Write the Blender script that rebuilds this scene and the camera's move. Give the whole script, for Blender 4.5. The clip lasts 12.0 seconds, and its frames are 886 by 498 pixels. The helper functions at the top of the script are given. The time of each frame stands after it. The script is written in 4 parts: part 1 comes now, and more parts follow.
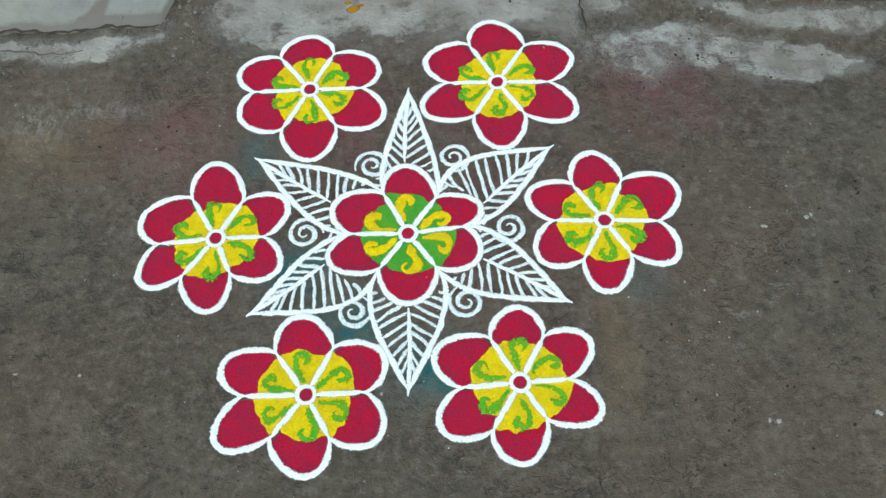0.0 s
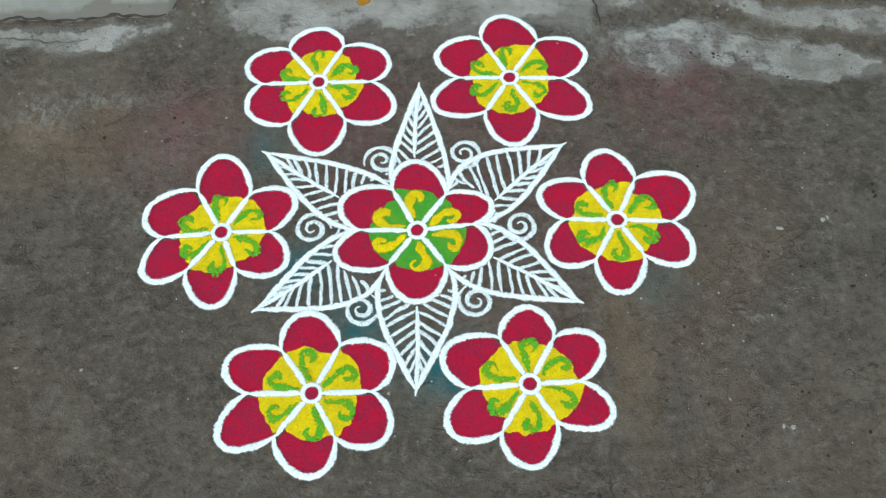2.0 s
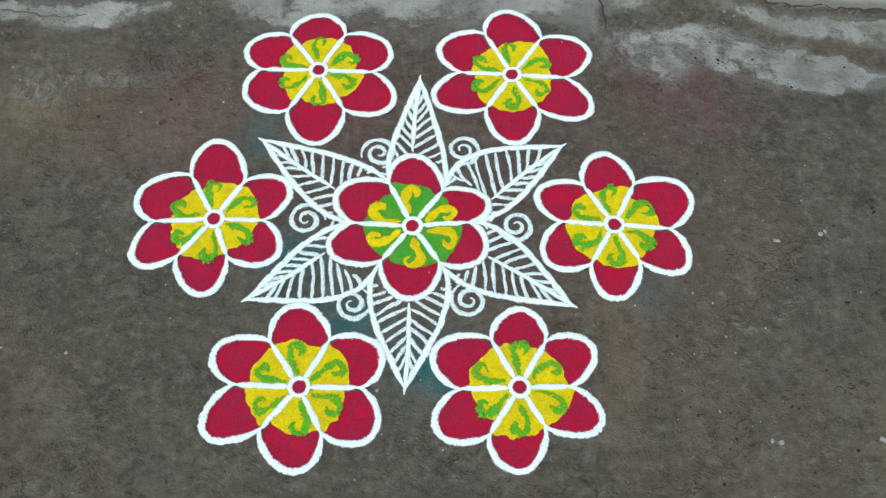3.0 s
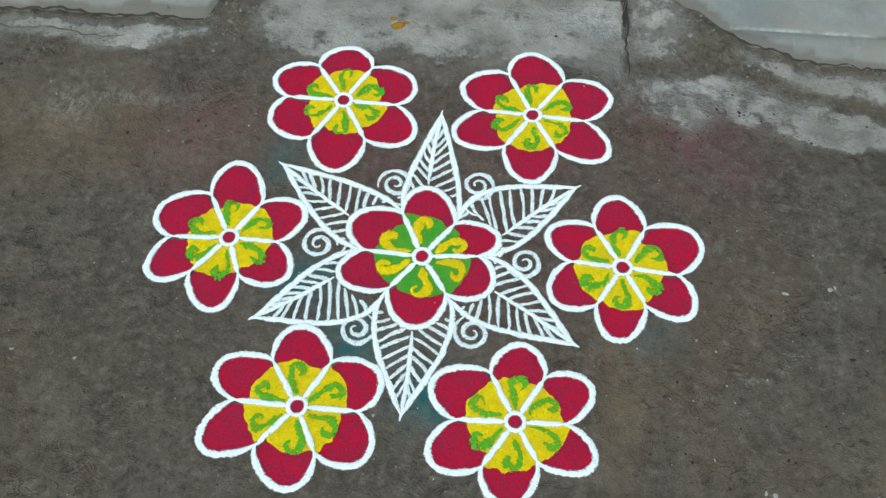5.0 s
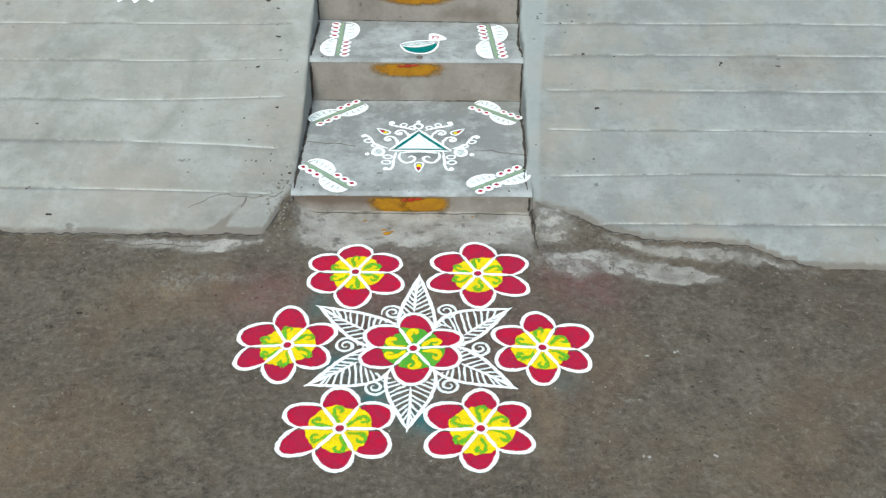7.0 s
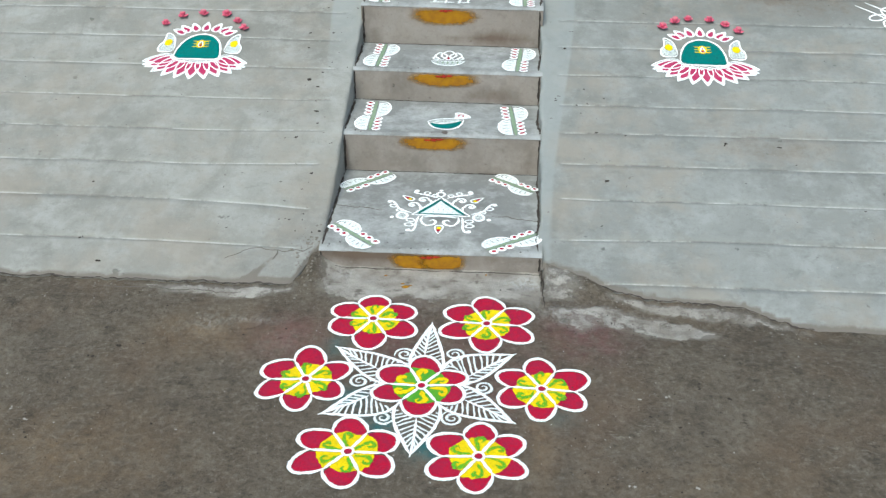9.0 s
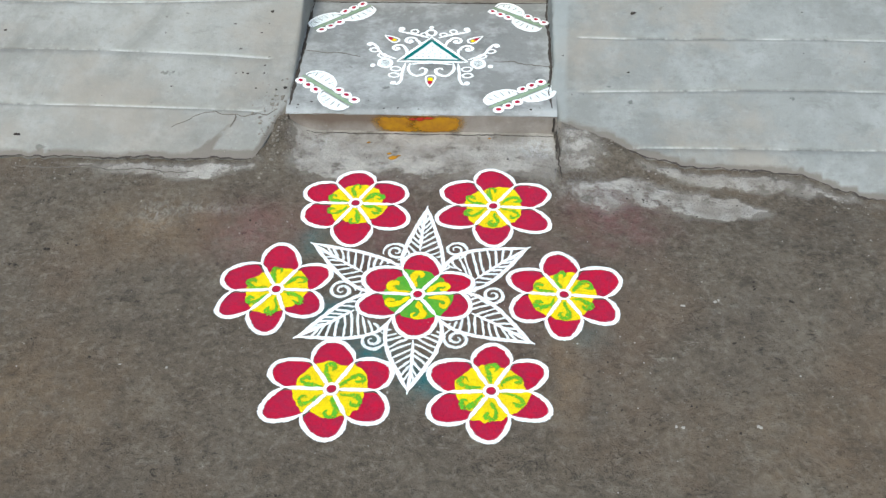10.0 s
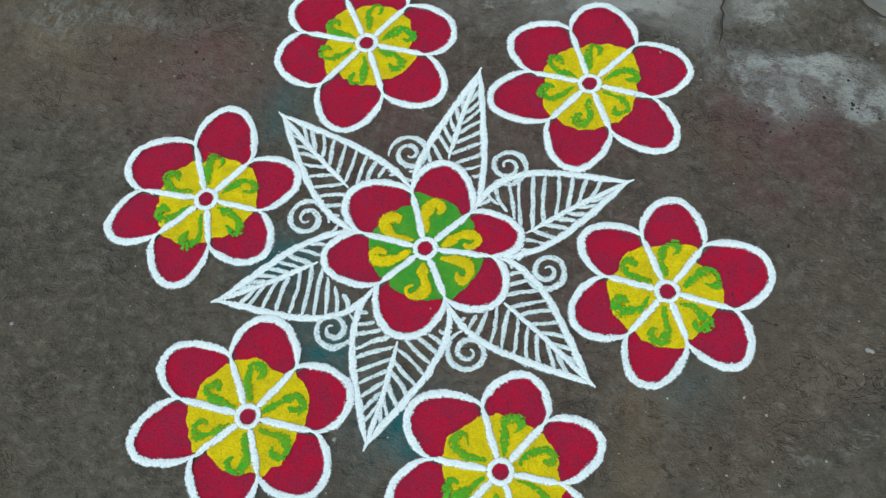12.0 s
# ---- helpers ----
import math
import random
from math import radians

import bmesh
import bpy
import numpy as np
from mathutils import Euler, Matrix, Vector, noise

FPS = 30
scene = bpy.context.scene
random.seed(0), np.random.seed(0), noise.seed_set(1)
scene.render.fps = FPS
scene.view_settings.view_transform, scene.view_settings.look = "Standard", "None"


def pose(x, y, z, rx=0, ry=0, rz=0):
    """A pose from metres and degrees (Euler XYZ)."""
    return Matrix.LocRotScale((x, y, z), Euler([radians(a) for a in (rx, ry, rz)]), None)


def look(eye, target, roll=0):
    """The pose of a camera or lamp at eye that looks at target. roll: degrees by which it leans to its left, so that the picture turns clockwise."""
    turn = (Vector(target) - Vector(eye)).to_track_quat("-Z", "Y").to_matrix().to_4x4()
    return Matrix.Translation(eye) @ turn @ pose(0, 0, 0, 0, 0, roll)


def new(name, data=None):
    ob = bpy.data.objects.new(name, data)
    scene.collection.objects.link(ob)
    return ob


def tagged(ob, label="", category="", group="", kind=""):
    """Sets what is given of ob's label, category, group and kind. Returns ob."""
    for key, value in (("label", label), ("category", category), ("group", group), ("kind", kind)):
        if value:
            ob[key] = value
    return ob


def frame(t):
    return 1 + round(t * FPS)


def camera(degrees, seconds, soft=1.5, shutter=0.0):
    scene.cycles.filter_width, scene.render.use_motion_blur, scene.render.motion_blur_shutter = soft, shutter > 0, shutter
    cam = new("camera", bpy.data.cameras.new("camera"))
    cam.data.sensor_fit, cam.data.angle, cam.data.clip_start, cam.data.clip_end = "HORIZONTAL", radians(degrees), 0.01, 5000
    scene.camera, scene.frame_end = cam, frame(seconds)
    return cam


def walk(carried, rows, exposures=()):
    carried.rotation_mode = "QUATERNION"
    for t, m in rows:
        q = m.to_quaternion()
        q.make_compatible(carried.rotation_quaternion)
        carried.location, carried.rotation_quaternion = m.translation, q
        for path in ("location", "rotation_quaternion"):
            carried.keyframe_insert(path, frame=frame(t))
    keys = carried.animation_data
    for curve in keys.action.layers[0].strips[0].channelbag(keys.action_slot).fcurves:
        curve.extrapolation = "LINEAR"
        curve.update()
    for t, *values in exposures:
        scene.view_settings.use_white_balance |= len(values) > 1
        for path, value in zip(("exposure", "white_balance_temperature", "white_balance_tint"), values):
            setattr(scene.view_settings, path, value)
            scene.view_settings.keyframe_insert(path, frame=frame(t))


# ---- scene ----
cam = camera(44.9, 12.0, 1.35)
PATH = [
    (0, (0.073, -1.039, 1.746), (0.065, -0.042, 0.012), -3.1),
    (0.5, (0.08, -1.035, 1.739), (0.071, -0.029, 0.01), -1.3),
    (1, (0.076, -1.03, 1.73), (0.077, -0.028, -0.001), 1.4),
    (1.5, (0.071, -1.021, 1.726), (0.061, -0.033, -0.013), 1.1),
    (2, (0.054, -1.018, 1.718), (0.047, -0.028, -0.02), -2.2),
    (2.5, (0.056, -1.011, 1.712), (0.069, -0.021, -0.025), -0.5),
    (2.7, (0.036, -1.003, 1.719), (0.058, -0.023, -0.025), 1.1),
    (4.5, (0.051, -0.875, 1.661), (0.069, 0.047, -0.114), 3.2),
    (5, (0.111, -1.02, 1.719), (0.038, 0.016, 0.01), 0.9),
    (5.5, (0.066, -1.332, 1.835), (0.066, -0.094, 0.264), 2.9),
    (6, (0.037, -1.692, 1.955), (0.043, -0.282, 0.536), 1.0),
    (6.5, (0.145, -2.066, 2.052), (0.09, -0.555, 0.743), 0.4),
    (7, (0.102, -2.304, 2.092), (0.09, -0.704, 0.892), 0.2),
    (7.2, (0.134, -2.433, 2.079), (0.062, -0.766, 0.976), 0.4),
    (8.8, (0.232, -2.667, 2.09), (0.14, -0.929, 1.103), 0.5),
    (9, (0.237, -2.638, 2.073), (0.126, -0.923, 1.051), 0.1),
    (9.5, (0.167, -2.312, 2.009), (0.072, -0.67, 0.871), 0.5),
    (10, (0.16, -1.928, 1.95), (0.089, -0.462, 0.592), -0.9),
    (10.5, (0.245, -1.499, 1.824), (0.069, -0.264, 0.261), -2.6),
    (11, (0.209, -1.106, 1.687), (0.059, -0.085, -0.027), -5.3),
    (11.5, (0.256, -0.805, 1.565), (0.021, 0.072, -0.217), -7.1),
    (12, (0.274, -0.67, 1.497), (-0.024, 0.145, -0.305), -6.9),
]

# the clip's camera opens up as it backs away: seconds, stops, kelvin, tint
EXPOSURES = [(0.0, 0.72, 5950, -5.5), (2.5, 0.70, 5950, -5.5), (4.5, 0.63, 5950, -6), (5.0, 0.62, 5950, -6), (5.5, 0.74, 6050, -3), (6.0, 0.92, 6150, -2), (6.5, 1.04, 6200, -1.5), (7.0, 1.10, 6250, -1), (9.0, 1.05, 6250, 0), (9.5, 1.1, 6250, 1),
             (10.0, 1.14, 6250, 3), (10.5, 1.08, 6250, 5), (11.0, 0.88, 6170, 1), (11.5, 0.62, 5960, -6), (12.0, 0.43, 5860, -7)]
walk(cam, [(t, look(eye, target, roll)) for t, eye, target, roll in PATH], EXPOSURES)

# ---- light ----
SUN_EL, SUN_AZ = 58.0, 200.0
world = bpy.data.worlds.new("sky")
scene.world = world
world.use_nodes = True
sky = world.node_tree.nodes.new("ShaderNodeTexSky")
sky.sky_type, sky.sun_disc = "NISHITA", False
sky.sun_elevation, sky.sun_rotation = radians(SUN_EL), radians(SUN_AZ)
sky.dust_density = 3.0
back = world.node_tree.nodes["Background"]
back.inputs["Strength"].default_value = 0.11
world.node_tree.links.new(sky.outputs[0], back.inputs["Color"])
sun = new("sun", bpy.data.lights.new("sun", "SUN"))
sun.data.energy, sun.data.angle, sun.data.color = 1.1, radians(30), (1.0, 0.96, 0.9)
az, el = radians(SUN_AZ), radians(SUN_EL)
sun.matrix_world = look((math.sin(az) * math.cos(el) * 20, math.cos(az) * math.cos(el) * 20, math.sin(el) * 20), (0, 0, 0))


# ---- materials ----
class Nodes:
    """A short way to write a node material."""

    def __init__(self, name):
        self.mat = bpy.data.materials.new(name)
        self.mat.use_nodes = True
        self.tree = self.mat.node_tree
        self.bsdf = self.tree.nodes["Principled BSDF"]
        self.out = self.tree.nodes["Material Output"]
        self.co = self.tree.nodes.new("ShaderNodeTexCoord").outputs["Object"]

    def link(self, a, b):
        self.tree.links.new(a, b)

    def noise(self, scale, detail=4, rough=0.6, stretch=None, distort=0.0):
        n = self.tree.nodes.new("ShaderNodeTexNoise")
        n.inputs["Scale"].default_value, n.inputs["Detail"].default_value = scale, detail
        n.inputs["Roughness"].default_value, n.inputs["Distortion"].default_value = rough, distort
        src = self.co
        if stretch:
            mp = self.tree.nodes.new("ShaderNodeMapping")
            mp.inputs["Scale"].default_value = stretch
            self.link(src, mp.inputs["Vector"])
            src = mp.outputs[0]
        self.link(src, n.inputs["Vector"])
        return n.outputs["Fac"]

    def ramp(self, fac, a, b, lo=0.0, hi=1.0):
        r = self.tree.nodes.new("ShaderNodeMapRange")
        r.inputs["From Min"].default_value, r.inputs["From Max"].default_value = a, b
        r.inputs["To Min"].default_value, r.inputs["To Max"].default_value = lo, hi
        self.link(fac, r.inputs["Value"])
        return r.outputs[0]

    def mix(self, fac, a, b, mode="MIX"):
        m = self.tree.nodes.new("ShaderNodeMix")
        m.data_type, m.blend_type = "RGBA", mode
        for v, s in ((fac, m.inputs["Factor"]), (a, m.inputs["A"]), (b, m.inputs["B"])):
            if isinstance(v, (int, float)):
                s.default_value = v
            elif isinstance(v, tuple):
                s.default_value = (*v, 1)
            else:
                self.link(v, s)
        return m.outputs["Result"]

    def math(self, op, a, b=0.0):
        m = self.tree.nodes.new("ShaderNodeMath")
        m.operation = op
        for v, s in ((a, m.inputs[0]), (b, m.inputs[1])):
            if isinstance(v, (int, float)):
                s.default_value = v
            else:
                self.link(v, s)
        return m.outputs[0]

    def attr(self, name):
        a = self.tree.nodes.new("ShaderNodeAttribute")
        a.attribute_name = name
        return a.outputs["Fac"]

    def bump(self, height, strength, distance):
        b = self.tree.nodes.new("ShaderNodeBump")
        b.inputs["Strength"].default_value, b.inputs["Distance"].default_value = strength, distance
        self.link(height, b.inputs["Height"])
        self.link(b.outputs[0], self.bsdf.inputs["Normal"])

    def done(self, color, rough=0.9, spec=0.25):
        if isinstance(color, tuple):
            self.bsdf.inputs["Base Color"].default_value = (*color, 1)
        else:
            self.link(color, self.bsdf.inputs["Base Color"])
        if isinstance(rough, float):
            self.bsdf.inputs["Roughness"].default_value = rough
        else:
            self.link(rough, self.bsdf.inputs["Roughness"])
        self.bsdf.inputs["Specular IOR Level"].default_value = spec
        return self.mat

    def cover(self, grain, ragged=0.55, bias=0.0, width=0.3):
        """Loose powder or paint that thins out in grains where the attribute 'cover' falls."""
        n = self.noise(grain, 3, 0.7)
        c = self.math("ADD", self.attr("cover"), bias)
        a = self.ramp(self.math("SUBTRACT", c, self.ramp(n, 0.25, 0.75, 0.0, ragged)), 0.05, width)
        tr = self.tree.nodes.new("ShaderNodeBsdfTransparent")
        mx = self.tree.nodes.new("ShaderNodeMixShader")
        self.link(a, mx.inputs[0])
        self.link(tr.outputs[0], mx.inputs[1])
        self.link(self.bsdf.outputs[0], mx.inputs[2])
        self.link(mx.outputs[0], self.out.inputs["Surface"])


def powder(name, color, other, worn=0.0, grain=420, blotch=0.55, ragged=0.55, mottle=0.5):
    m = Nodes(name)
    fine, clump, wide = m.noise(grain * 1.5, 4, 0.8), m.noise(95, 6, 0.78), m.noise(24, 5, 0.7)
    col = m.mix(m.ramp(clump, 0.46, 0.60, 0.0, mottle), color, other)
    col = m.mix(m.ramp(wide, 0.48, 0.66, 0.0, blotch), col, other)
    col = m.mix(m.ramp(m.noise(36, 2, 0.5, (1.0, 1.0, 1.0), 0.6), 0.44, 0.62, 0.0, blotch), col, other)
    info = m.tree.nodes.new("ShaderNodeObjectInfo")
    col = m.mix(m.ramp(info.outputs["Random"], 0.0, 1.0, 0.0, blotch * 0.45), col, other)
    col = m.mix(m.ramp(fine, 0.53, 0.60, 0.0, 0.75), col, tuple(c * 0.62 for c in other))
    col = m.mix(m.ramp(fine, 0.42, 0.32, 0.0, 0.5), col, tuple(min(0.95, c * 1.15 + 0.01) for c in color))
    m.bump(m.math("ADD", fine, m.math("MULTIPLY", clump, 0.8)), 0.8, 0.002)
    m.cover(grain, ragged, -worn)
    return m.done(col, 0.95, 0.1)


WHITE = powder("white_powder", (0.93, 0.97, 0.955), (0.82, 0.87, 0.86), -0.05, 360, blotch=0.2, ragged=0.92, mottle=0.3)
CHALK = powder("white_chalk_line", (0.87, 0.93, 0.91), (0.66, 0.72, 0.71), 0.04, 380, 0.35, 0.95, 0.4)
RED = powder("crimson_powder", (0.43, 0.005, 0.032), (0.27, 0.017, 0.050), 0.0, 240, 0.58, mottle=0.5)
YELLOW = powder("yellow_powder", (0.82, 0.62, 0.003), (0.58, 0.44, 0.010), 0.0, 300, 0.35, 0.7)
GREEN = powder("green_powder", (0.065, 0.40, 0.030), (0.20, 0.40, 0.015), 0.12, 200, 0.45, 1.0)
LEAFGREEN = powder("deep_green_powder", (0.06, 0.31, 0.03), (0.14, 0.35, 0.03), 0.02, 330, 0.4, 0.6)
TEAL = powder("teal_powder", (0.004, 0.17, 0.155), (0.01, 0.12, 0.11), 0.0, 330, 0.4)
SAGE = powder("pale_green_powder", (0.19, 0.29, 0.17), (0.30, 0.38, 0.28), 0.04, 330, 0.4, 0.7)
MAGENTA = powder("magenta_powder", (0.40, 0.012, 0.085), (0.42, 0.07, 0.14), 0.0, 330, 0.5, 0.6)
PINK = powder("pink_powder", (0.45, 0.05, 0.10), (0.55, 0.22, 0.25), 0.05, 330, 0.4, 0.7)


def paste(name, color, other):
    """Paste rubbed on by hand, thin towards its edge."""
    m = Nodes(name)
    col = m.mix(m.ramp(m.noise(30, 6, 0.7), 0.4, 0.65), color, other)
    m.cover(45, 0.30, 0.05, 0.65)
    return m.done(col, 0.85, 0.2)


TURMERIC = paste("turmeric_paste", (0.35, 0.168, 0.006), (0.26, 0.115, 0.012))
KUMKUM = paste("red_kumkum", (0.36, 0.022, 0.012), (0.25, 0.025, 0.015))


def ground_material():
    m = Nodes("trodden_earth")
    wide, mid, fine = m.noise(1.7, 5, 0.6), m.noise(8, 7, 0.68), m.noise(48, 7, 0.74)
    grit, streak = m.noise(300, 4, 0.8), m.noise(4.5, 8, 0.72, (1.0, 1.4, 1.0), 0.25)
    pit = m.noise(30, 5, 0.7, (1.0, 1.5, 1.0), 0.2)
    col = m.mix(m.ramp(wide, 0.35, 0.65), (0.086, 0.070, 0.050), (0.128, 0.109, 0.081))
    col = m.mix(m.ramp(mid, 0.42, 0.62, 0.0, 0.75), col, (0.075, 0.062, 0.045))
    col = m.mix(m.ramp(streak, 0.56, 0.70, 0.0, 0.55), col, (0.175, 0.157, 0.122))
    col = m.mix(m.ramp(fine, 0.51, 0.63, 0.0, 0.7), col, (0.168, 0.149, 0.115))
    col = m.mix(m.ramp(fine, 0.46, 0.36, 0.0, 0.75), col, (0.048, 0.039, 0.029))
    col = m.mix(m.math("MULTIPLY", m.ramp(pit, 0.575, 0.65, 0.0, 0.85), m.ramp(m.noise(3.2, 4, 0.6), 0.46, 0.60, 0.12, 1.0)), col, (0.030, 0.025, 0.020))
    col = m.mix(m.ramp(m.noise(15, 7, 0.76, (1.0, 1.3, 1.0), 0.5), 0.55, 0.63, 0.0, 0.65), col, (0.050, 0.041, 0.030))
    col = m.mix(m.ramp(m.noise(3.6, 3, 0.5, (1.0, 1.0, 1.0), 0.8), 0.52, 0.66, 0.0, 0.25), col, (0.060, 0.050, 0.039))
    # pale scuffs where the top skin has flaked off
    flake = m.math("MULTIPLY", m.ramp(m.noise(26, 6, 0.72, (1.0, 1.7, 1.0), 0.6), 0.575, 0.64), m.ramp(m.noise(2.3, 4, 0.6), 0.50, 0.64))
    col = m.mix(m.math("MULTIPLY", flake, 0.6), col, (0.235, 0.215, 0.175))
    # dried skin of the mud, curled and broken along short dark lips
    lip = m.math("ABSOLUTE", m.math("SUBTRACT", m.noise(17, 4, 0.6, (1.0, 1.3, 1.0), 1.4), 0.5))
    torn = m.math("MULTIPLY", m.ramp(lip, 0.022, 0.006), m.ramp(m.noise(5, 3, 0.6), 0.52, 0.62, 0.0, 0.85))
    col = m.mix(torn, col, (0.034, 0.028, 0.022))
    col = m.mix(m.ramp(m.noise(19, 7, 0.74, (1.2, 1.0, 1.0), 0.4), 0.57, 0.66, 0.0, 0.5), col, (0.185, 0.16, 0.125))
    col = m.mix(m.ramp(grit, 0.60, 0.70, 0.0, 0.7), col, (0.035, 0.029, 0.024))
    col = m.mix(m.ramp(grit, 0.40, 0.31, 0.0, 0.65), col, (0.22, 0.20, 0.17))
    col = m.mix(m.ramp(m.noise(2.6, 5, 0.65), 0.5, 0.68, 0.0, 0.45), col, (0.142, 0.100, 0.064))
    worn = m.noise(9, 6, 0.7)
    col = m.mix(m.ramp(m.math("ADD", m.attr("cement"), m.math("SUBTRACT", worn, 0.5)), 0.12, 0.5, 0.0, 0.75), col, m.mix(m.ramp(worn, 0.4, 0.6), (0.165, 0.146, 0.122), (0.225, 0.21, 0.185)))
    # old powder trodden into the earth
    smear = m.ramp(m.noise(14, 6, 0.75), 0.35, 0.65, 0.1, 1.0)
    for name, tint in (("pink", (0.19, 0.05, 0.065)), ("teal", (0.012, 0.125, 0.135)), ("rust", (0.185, 0.125, 0.068))):
        col = m.mix(m.math("MULTIPLY", m.attr(name), smear), col, tint)
    # cement showing through where it is not worn away
    edge = m.math("ADD", m.attr("cement"), m.math("MULTIPLY", m.math("SUBTRACT", m.noise(13, 8, 0.74), 0.5), 1.5))
    mask = m.ramp(edge, 0.44, 0.58)
    cem = m.mix(m.ramp(m.noise(7, 5, 0.62), 0.38, 0.60), (0.225, 0.207, 0.177), (0.385, 0.366, 0.325))
    cem = m.mix(m.ramp(m.noise(16, 6, 0.66), 0.55, 0.66, 0.0, 0.85), cem, (0.115, 0.10, 0.084))
    cem = m.mix(m.ramp(grit, 0.62, 0.70, 0.0, 0.6), cem, (0.06, 0.05, 0.042))
    col = m.mix(mask, col, cem)
    splash = m.ramp(m.noise(38, 6, 0.75, (1.6, 0.8, 1.0), 0.8), 0.44, 0.60)
    col = m.mix(m.math("MULTIPLY", m.attr("lime"), splash), col, (0.50, 0.51, 0.49))
    h = m.math("ADD", m.math("MULTIPLY", mid, 0.7), m.math("MULTIPLY", fine, 0.7))
    h = m.math("ADD", h, m.math("MULTIPLY", grit, 0.16))
    h = m.math("SUBTRACT", h, m.ramp(pit, 0.58, 0.68, 0.0, 0.25))
    h = m.math("ADD", h, m.math("MULTIPLY", mask, 0.3))
    h = m.math("SUBTRACT", h, m.math("MULTIPLY", torn, 0.3))
    m.bump(h, 0.8, 0.016)
    return m.done(col, m.ramp(mid, 0.3, 0.7, 0.75, 0.95), 0.25)


def concrete(name, base, dark, pale, stain=0.5, groove=False, grime=None):
    m = Nodes(name)
    wide, mid, fine = m.noise(1.3, 6, 0.62), m.noise(7, 8, 0.70), m.noise(48, 8, 0.78)
    grit, run = m.noise(260, 4, 0.78), m.noise(3.0, 8, 0.7, (1.0, 0.5, 0.5), 0.8)
    spot = m.noise(5, 4, 0.55)
    col = m.mix(m.ramp(wide, 0.35, 0.68), base, dark)
    col = m.mix(m.ramp(mid, 0.45, 0.64, 0.0, stain), col, pale)
    col = m.mix(m.ramp(run, 0.54, 0.70, 0.0, stain), col, dark)
    col = m.mix(m.ramp(spot, 0.62, 0.70, 0.0, 0.35), col, tuple(c * 0.7 for c in dark))
    col = m.mix(m.ramp(m.noise(17, 3, 0.5), 0.715, 0.75, 0.0, 0.65), col, tuple(c * 0.42 for c in dark))
    col = m.mix(m.ramp(m.noise(11, 7, 0.75, (1.0, 1.6, 1.0), 0.4), 0.55, 0.66, 0.0, stain * 0.6), col, tuple(c * 0.85 for c in dark))
    col = m.mix(m.ramp(fine, 0.54, 0.68, 0.0, 0.6), col, dark)
    col = m.mix(m.ramp(fine, 0.42, 0.34, 0.0, 0.5), col, pale)
    col = m.mix(m.ramp(grit, 0.62, 0.72, 0.0, 0.55), col, tuple(c * 0.45 for c in dark))
    if groove:
        col = m.mix(m.ramp(m.noise(2.4, 7, 0.7), 0.48, 0.64, 0.0, 0.65), col, (0.25, 0.228, 0.19))
        g = m.attr("groove")
        lime = m.ramp(m.noise(2.0, 6, 0.75, (1.0, 0.4, 0.4)), 0.43, 0.53)
        col = m.mix(m.math("MULTIPLY", m.attr("margin"), 0.5), col, m.mix(m.ramp(mid, 0.35, 0.65), (0.31, 0.345, 0.34), (0.235, 0.26, 0.255)))
        col = m.mix(m.math("MULTIPLY", g, m.ramp(fine, 0.3, 0.6, 0.25, 0.7)), col, m.mix(lime, tuple(c * 0.62 for c in dark), (0.44, 0.46, 0.43)))
        soil = m.math("ADD", m.attr("soil"), m.math("SUBTRACT", m.noise(14, 8, 0.75), 0.5))
        col = m.mix(m.ramp(soil, 0.45, 0.75, 0.0, 0.85), col, (0.135, 0.118, 0.098))
    if grime:
        g = m.math("ADD", m.attr("grime"), m.math("SUBTRACT", m.noise(9, 7, 0.72, (1.0, 1.0, 0.7)), 0.5))
        col = m.mix(m.ramp(g, 0.25, 0.75, 0.0, 0.85), col, grime)
    h = m.math("ADD", m.math("MULTIPLY", mid, 0.7), m.math("MULTIPLY", fine, 0.5))
    m.bump(m.math("ADD", h, m.math("MULTIPLY", grit, 0.14)), 0.5, 0.008)
    return m.done(col, m.ramp(mid, 0.3, 0.7, 0.7, 0.92), 0.3)


EARTH = ground_material()
RAMP = concrete("weathered_ramp_concrete", (0.265, 0.268, 0.244), (0.175, 0.174, 0.155), (0.315, 0.32, 0.298), 0.7, True)
RAMP_EAST = concrete("grey_blue_ramp_concrete", (0.226, 0.237, 0.224), (0.152, 0.157, 0.145), (0.275, 0.290, 0.278), 0.7, True)
TREAD = concrete("smooth_tread_cement", (0.225, 0.234, 0.226), (0.155, 0.158, 0.148), (0.36, 0.375, 0.365), 0.9, grime=(0.33, 0.345, 0.34))
RISER = concrete("tan_riser_plaster", (0.275, 0.245, 0.213), (0.175, 0.15, 0.125), (0.32, 0.295, 0.265), 0.6, grime=(0.12, 0.083, 0.058))
BLUE = concrete("faded_blue_wall_paint", (0.10, 0.24, 0.36), (0.08, 0.17, 0.25), (0.24, 0.34, 0.40), 0.5)
BRICKRED = concrete("red_oxide_cement", (0.22, 0.085, 0.06), (0.15, 0.06, 0.045), (0.28, 0.14, 0.11), 0.5)
PLASTER = concrete("cream_wall_plaster", (0.55, 0.52, 0.45), (0.42, 0.40, 0.35), (0.62, 0.6, 0.53), 0.5)


def plain(name, color, rough=0.85, vary=0.5):
    m = Nodes(name)
    return m.done(m.mix(m.ramp(m.noise(60, 4, 0.7), 0.35, 0.7, 0.0, vary), color, tuple(c * 0.5 for c in color)), rough)


